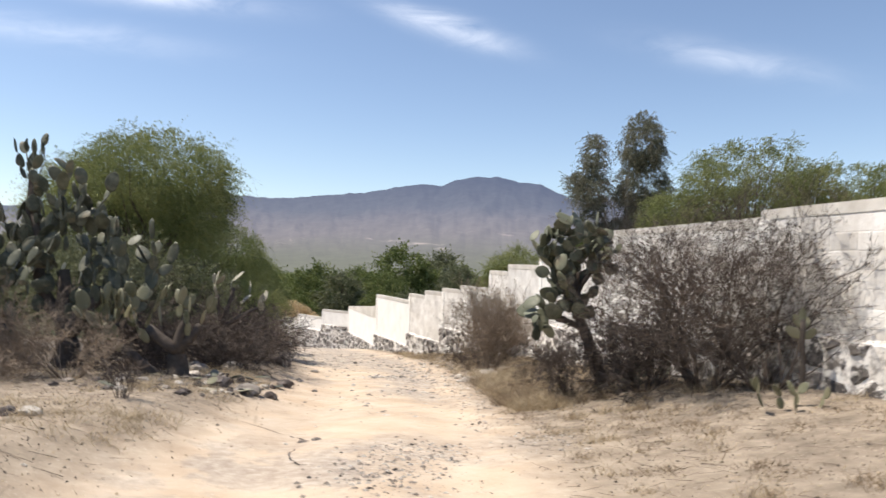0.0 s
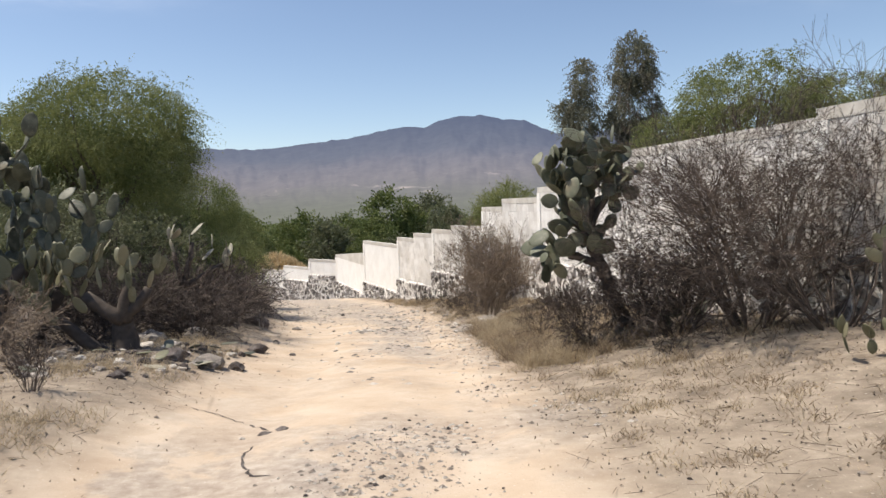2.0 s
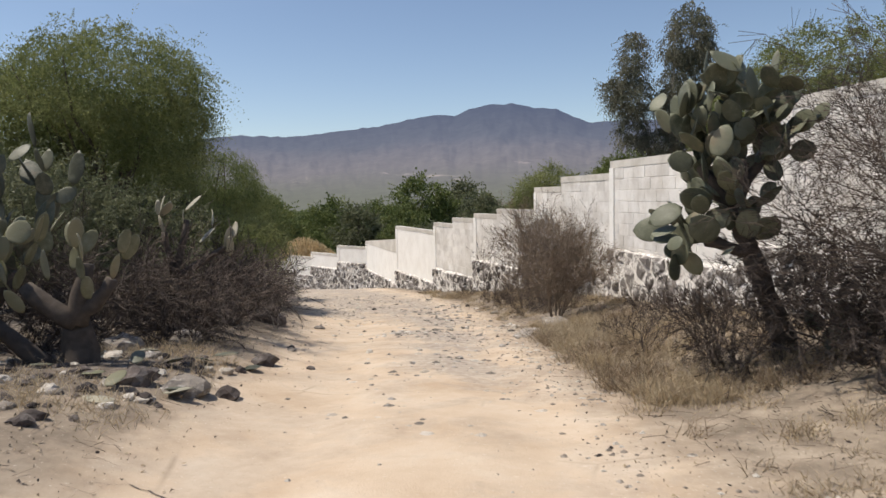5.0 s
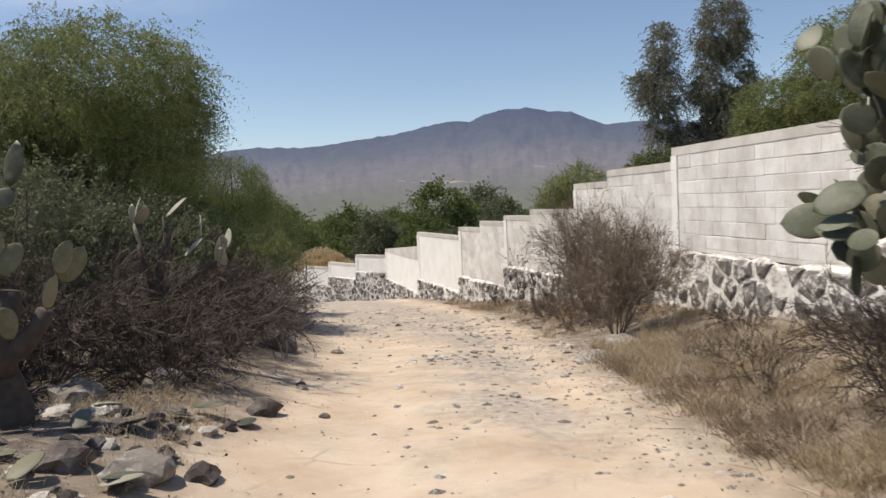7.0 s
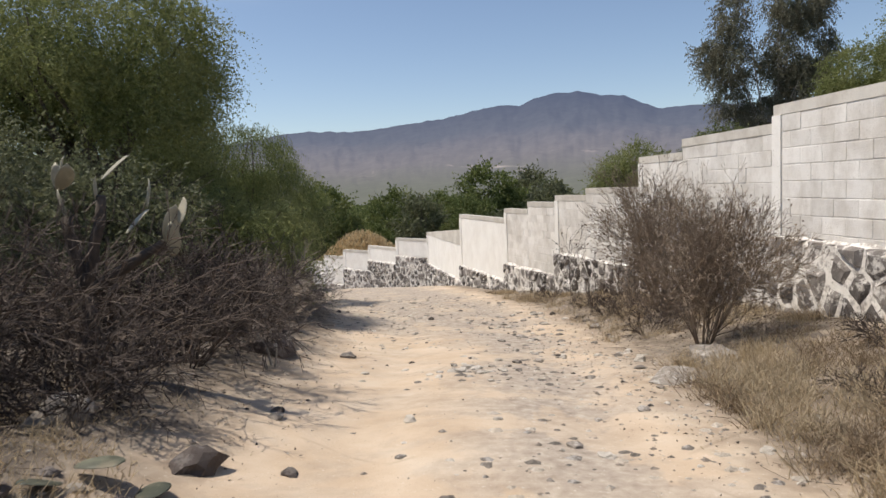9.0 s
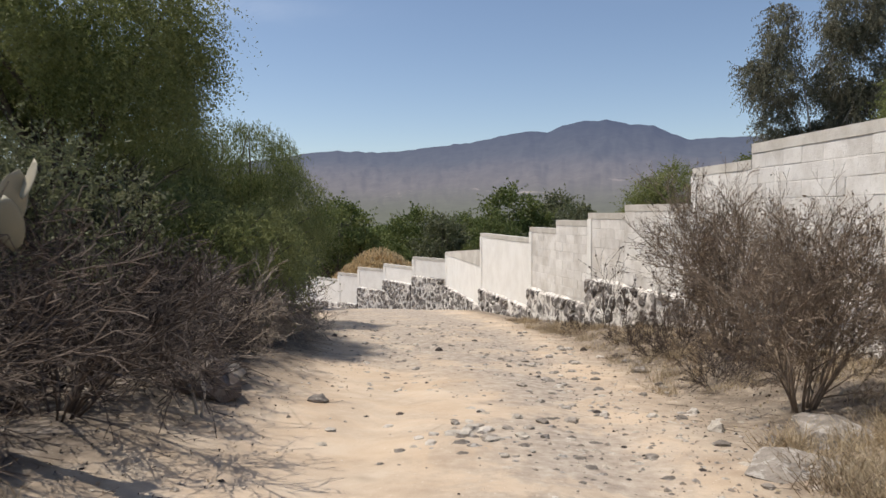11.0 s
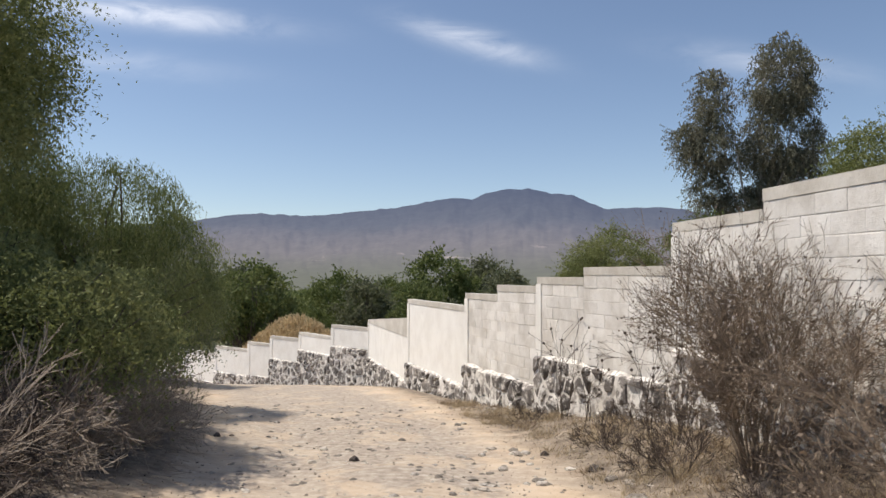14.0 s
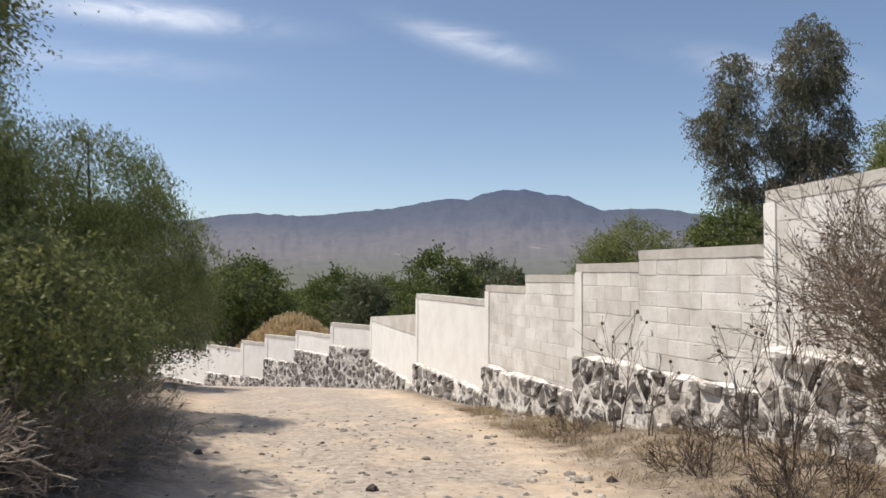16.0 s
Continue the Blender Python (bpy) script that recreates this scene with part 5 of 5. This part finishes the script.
# fallen twigs and straw
lx, ly = rg.uniform(-5.5, 3.5, 5200), rg.uniform(2, 24, 5200)
lo_e, hi_e = np.interp(ly, ROAD_Y, ROAD_L), np.interp(ly, ROAD_Y, ROAD_R)
off_road = ((lx < lo_e) | (lx > hi_e)) & (lx < np.interp(ly, WALL_Y, WALL_X) - 0.2)
lx, ly = lx[off_road], ly[off_road]
ang = rg.uniform(0, 6.28, len(lx))
ln = rg.uniform(0.05, 0.22, len(lx))
lz = heights(lx, ly) + 0.012
ex, ey = lx + np.cos(ang) * ln, ly + np.sin(ang) * ln
v, f = tubes(np.stack([lx, ly, lz, ex, ey, heights(ex, ey) + 0.012 + rg.random(len(lx)) * 0.03, np.full(len(lx), 0.0022), np.full(len(lx), 0.0012)], 1), 3)
tagged(mesh_object("fallen_twigs", v, f, M_TWIG_TAN), "dead twigs and straw scattered on the verges", "twigs", kind="stuff")

# ---- the boundary wall, panel by panel ----
BLOCK_L, BLOCK_H, JOINT = 0.41, 0.205, 0.009


def bevel_box(name, mat, bev=0.06):
    """Unit block centred in x and z, its face at y = 0 looking to -y, worn edges."""
    bm = bmesh.new()
    bmesh.ops.create_cube(bm, size=1.0, matrix=Matrix.Translation((0, 0.5, 0)))
    edges = [e for e in bm.edges if all(v.co.y < 0.1 for v in e.verts)]
    bmesh.ops.bevel(bm, geom=edges, offset=bev, segments=1, affect="EDGES")
    me = bpy.data.meshes.new(name)
    bm.to_mesh(me)
    bm.free()
    me.materials.append(mat)
    return me


BLOCKS = [bevel_box("block", M_BLOCK, b) for b in (0.02, 0.03, 0.045)]


def clip(poly, a, b, gap):
    """The part of a polygon nearer to a than to b, held back by half the joint."""
    mx, mz = (a[0] + b[0]) / 2, (a[1] + b[1]) / 2
    dx, dz = b[0] - a[0], b[1] - a[1]
    d = math.hypot(dx, dz)
    dx, dz = dx / d, dz / d
    side = [(p[0] - mx) * dx + (p[1] - mz) * dz + gap for p in poly]
    out = []
    for i, p in enumerate(poly):
        q, s, t = poly[(i + 1) % len(poly)], side[i], side[(i + 1) % len(poly)]
        if s <= 0:
            out.append(p)
        if s * t < 0:
            k = s / (s - t)
            out.append((p[0] + (q[0] - p[0]) * k, p[1] + (q[1] - p[1]) * k))
    return out


def rubble_stone(poly, back, rng):
    """One fitted wall stone from its outline in the wall's plane, bulging to -y."""
    n = len(poly)
    cx, cz = sum(p[0] for p in poly) / n, sum(p[1] for p in poly) / n
    bulge = rng.uniform(0.02, 0.055)
    v = [(p[0] - cx, 0.05, p[1] - cz) for p in poly]
    v += [((p[0] - cx) * 0.93, -0.005 + rng.uniform(-0.01, 0.01), (p[1] - cz) * 0.93) for p in poly]
    v += [((p[0] - cx) * 0.6, -bulge + rng.uniform(-0.015, 0.015), (p[1] - cz) * 0.6) for p in poly]
    f = []
    for i in range(n):
        j = (i + 1) % n
        f += [(i, j, j + n, i + n), (i + n, j + n, j + 2 * n, i + 2 * n)]
    f.append(tuple(range(2 * n, 3 * n)))
    me = bpy.data.meshes.new("stone")
    me.from_pydata(v, [], f)
    me.materials.append(M_RUBBLE)
    return me, (cx, back, cz)


def box(bm, x0, x1, y0, y1, z0, z1, dz=0.0):
    """A box; dz lifts the top at its x1 end."""
    vs = [bm.verts.new(p) for p in ((x0, y0, z0), (x1, y0, z0), (x1, y1, z0), (x0, y1, z0), (x0, y0, z1), (x1, y0, z1 + dz), (x1, y1, z1 + dz), (x0, y1, z1))]
    for q in ((3, 2, 1, 0), (4, 5, 6, 7), (0, 1, 5, 4), (1, 2, 6, 5), (2, 3, 7, 6), (3, 0, 4, 7)):
        bm.faces.new([vs[i] for i in q])


def wall_panel(name, far, near, spans, stone_top, seed, blocks=True, column=True, slope=0.0):
    """One bay of wall from its far to its near end. spans: (share of length to, top height)."""
    rng = random.Random(seed)
    f, n = Vector((*far, 0)), Vector((*near, 0))
    length = (n - f).length
    yaw = math.atan2(n.y - f.y, n.x - f.x)          # local x runs from the far to the near end, local -y faces the track
    m = Matrix.Translation(f) @ Matrix.Rotation(yaw, 4, "Z")
    low = min(float(height(*far)), float(height(*near))) - 0.45
    bm = bmesh.new()
    u0 = 0.0
    for share, top in spans:
        u1 = share * length
        box(bm, u0, u1, 0.0, 0.15, stone_top - 0.02, top - 0.13, slope)
        u0 = u1
    me = bpy.data.meshes.new(name)
    bm.to_mesh(me)
    bm.free()
    me.materials.append(M_JOINT if blocks else M_PLASTER)
    wall = new(name, me)
    wall.matrix_basis = m
    tagged(wall, "whitewashed concrete block wall on a rubble stone base" if blocks else "smooth whitewashed wall bay on a rubble stone base", "wall", kind="structure")
    u0 = 0.0
    for share, top in spans:
        u1 = share * length
        bm = bmesh.new()
        box(bm, u0 + 0.002, u1 - 0.002, -0.012, 0.17, top - 0.13, top, slope)
        part("cap", bm, M_CAP, wall, "raw grey concrete capping")
        u0 = u1
    if column:
        bm = bmesh.new()
        box(bm, -0.02, 0.17, -0.022, 0.19, stone_top - 0.1, spans[0][1] - 0.132)
        part("column", bm, M_PLASTER, wall, "cast concrete pillar")
    bm = bmesh.new()
    # the rubble plinth's mortar bed, uneven in outline
    k = max(6, int(length / 0.28))
    tops = [stone_top + rng.uniform(-0.05, 0.03) for _ in range(k + 1)]
    outs = [-0.07 + rng.uniform(-0.025, 0.02) for _ in range(k + 1)]
    rows_v = []
    for i in range(k + 1):
        u = length * i / k
        rows_v.append([bm.verts.new((u, 0.26, low)), bm.verts.new((u, outs[i] - 0.06, low)), bm.verts.new((u, outs[i], tops[i] - 0.06)), bm.verts.new((u, -0.004, tops[i])), bm.verts.new((u, 0.26, tops[i]))])
    for a, b in zip(rows_v[:-1], rows_v[1:]):
        for i in range(4):
            bm.faces.new((a[i], a[i + 1], b[i + 1], b[i]))
    bm.faces.new(rows_v[0][::-1]), bm.faces.new(rows_v[-1])
    part("plinth", bm, M_MORTAR, wall, "rubble plinth bedded in white lime mortar")
    cell = 0.30
    seeds = []
    rows_n = int((stone_top - low) / cell) + 1
    for r in range(rows_n):
        u = rng.uniform(0.0, 0.2)
        while u < length:
            seeds.append((u + rng.uniform(-0.13, 0.13), stone_top - 0.15 - r * cell + rng.uniform(-0.16, 0.14)))
            u += cell * rng.uniform(0.55, 1.7)
    for s in seeds:
        poly = [(max(s[0] - 0.32, 0.01), s[1] - 0.32), (min(s[0] + 0.32, length - 0.01), s[1] - 0.32), (min(s[0] + 0.32, length - 0.01), min(s[1] + 0.32, stone_top - 0.045)), (max(s[0] - 0.32, 0.01), min(s[1] + 0.32, stone_top - 0.045))]
        gap = rng.choice((0.004, 0.012, 0.02, 0.03, 0.055))
        for o in seeds:
            if o is not s and abs(o[0] - s[0]) < 0.75 and abs(o[1] - s[1]) < 0.75 and len(poly) > 2:
                poly = clip(poly, s, o, gap)
        if len(poly) < 3 or rng.random() < 0.07:
            continue
        me, at = rubble_stone(poly, 0, rng)
        st = new("stone", me)
        st.parent = wall
        deep = (stone_top - at[2]) / max(stone_top - low, 0.1)
        st.location = (at[0], -0.075 - 0.055 * deep + rng.uniform(-0.012, 0.012), at[2])
    if not blocks:
        return wall
    u0 = 0.0
    for si, (share, top) in enumerate(spans):
        u1 = share * length
        start = u0 + (0.185 if column and si == 0 else 0.0)
        zt, course = top - 0.14, 0
        while zt > stone_top + 0.03:
            zb = max(zt - BLOCK_H + JOINT, stone_top - 0.02)
            u = start - (BLOCK_L * 0.5 if course % 2 else 0.0) - 0.03
            while u < u1 - 0.03:
                a, b = max(u, start), min(u + BLOCK_L - rng.uniform(0.003, 0.012), u1 - 0.004)
                if b - a > 0.05:
                    bl = new("block", BLOCKS[rng.randrange(3)])
                    bl.parent = wall
                    bl.matrix_local = Matrix.Translation(((a + b) / 2, -0.0045 + rng.uniform(-0.004, 0.003), (zt + zb) / 2 + rng.uniform(-0.003, 0.003))) @ Matrix.Rotation(rng.uniform(-0.006, 0.006), 4, "Y") @ Matrix.Diagonal((b - a, 0.06, zt - zb, 1))
                u += BLOCK_L
            zt -= BLOCK_H
            course += 1
        u0 = u1
    return wall


W = WALL
wall_panel("wall_1", W[1], W[0], [(1, 2.1)], 0.75, 201)
wall_panel("wall_2", W[2], W[1], [(1, 1.93)], 0.45, 202)
wall_panel("wall_3", W[3], W[2], [(1, 1.84)], 0.12, 203)
wall_panel("wall_4", W[4], W[3], [(1, 1.36)], -0.25, 204)
wall_panel("wall_5", W[5], W[4], [(0.42, 0.93), (1, 1.14)], -0.71, 205)
wall_panel("wall_6", W[6], W[5], [(0.42, 0.20), (1, 0.36)], -1.20, 206)
wall_panel("wall_7", W[7], W[6], [(0.5, -0.18), (1, 0.03)], -1.77, 207)
wall_panel("wall_8", W[8], W[7], [(1, -0.48)], -2.32, 208, False)
wall_panel("wall_9", W[9], W[8], [(1, -1.49)], -2.9, 209, False, slope=0.45)
wall_panel("wall_10", W[10], W[9], [(1, -1.81)], -2.65, 210, False)
wall_panel("wall_11", W[11], W[10], [(1, -2.30)], -3.05, 211, False)
wall_panel("wall_12", W[12], W[11], [(1, -2.59)], -3.6, 212, False)
wall_panel("wall_13", W[13], W[12], [(1, -2.97)], -4.5, 213, False)
wall_panel("wall_14", W[14], W[13], [(1, -3.35)], -4.6, 214, False)
wall_panel("wall_15", W[15], W[14], [(1, -3.75)], -5.2, 215, False)
wall_panel("wall_16", W[0], (6.78, -3.3), [(1, 2.28)], 1.0, 216)
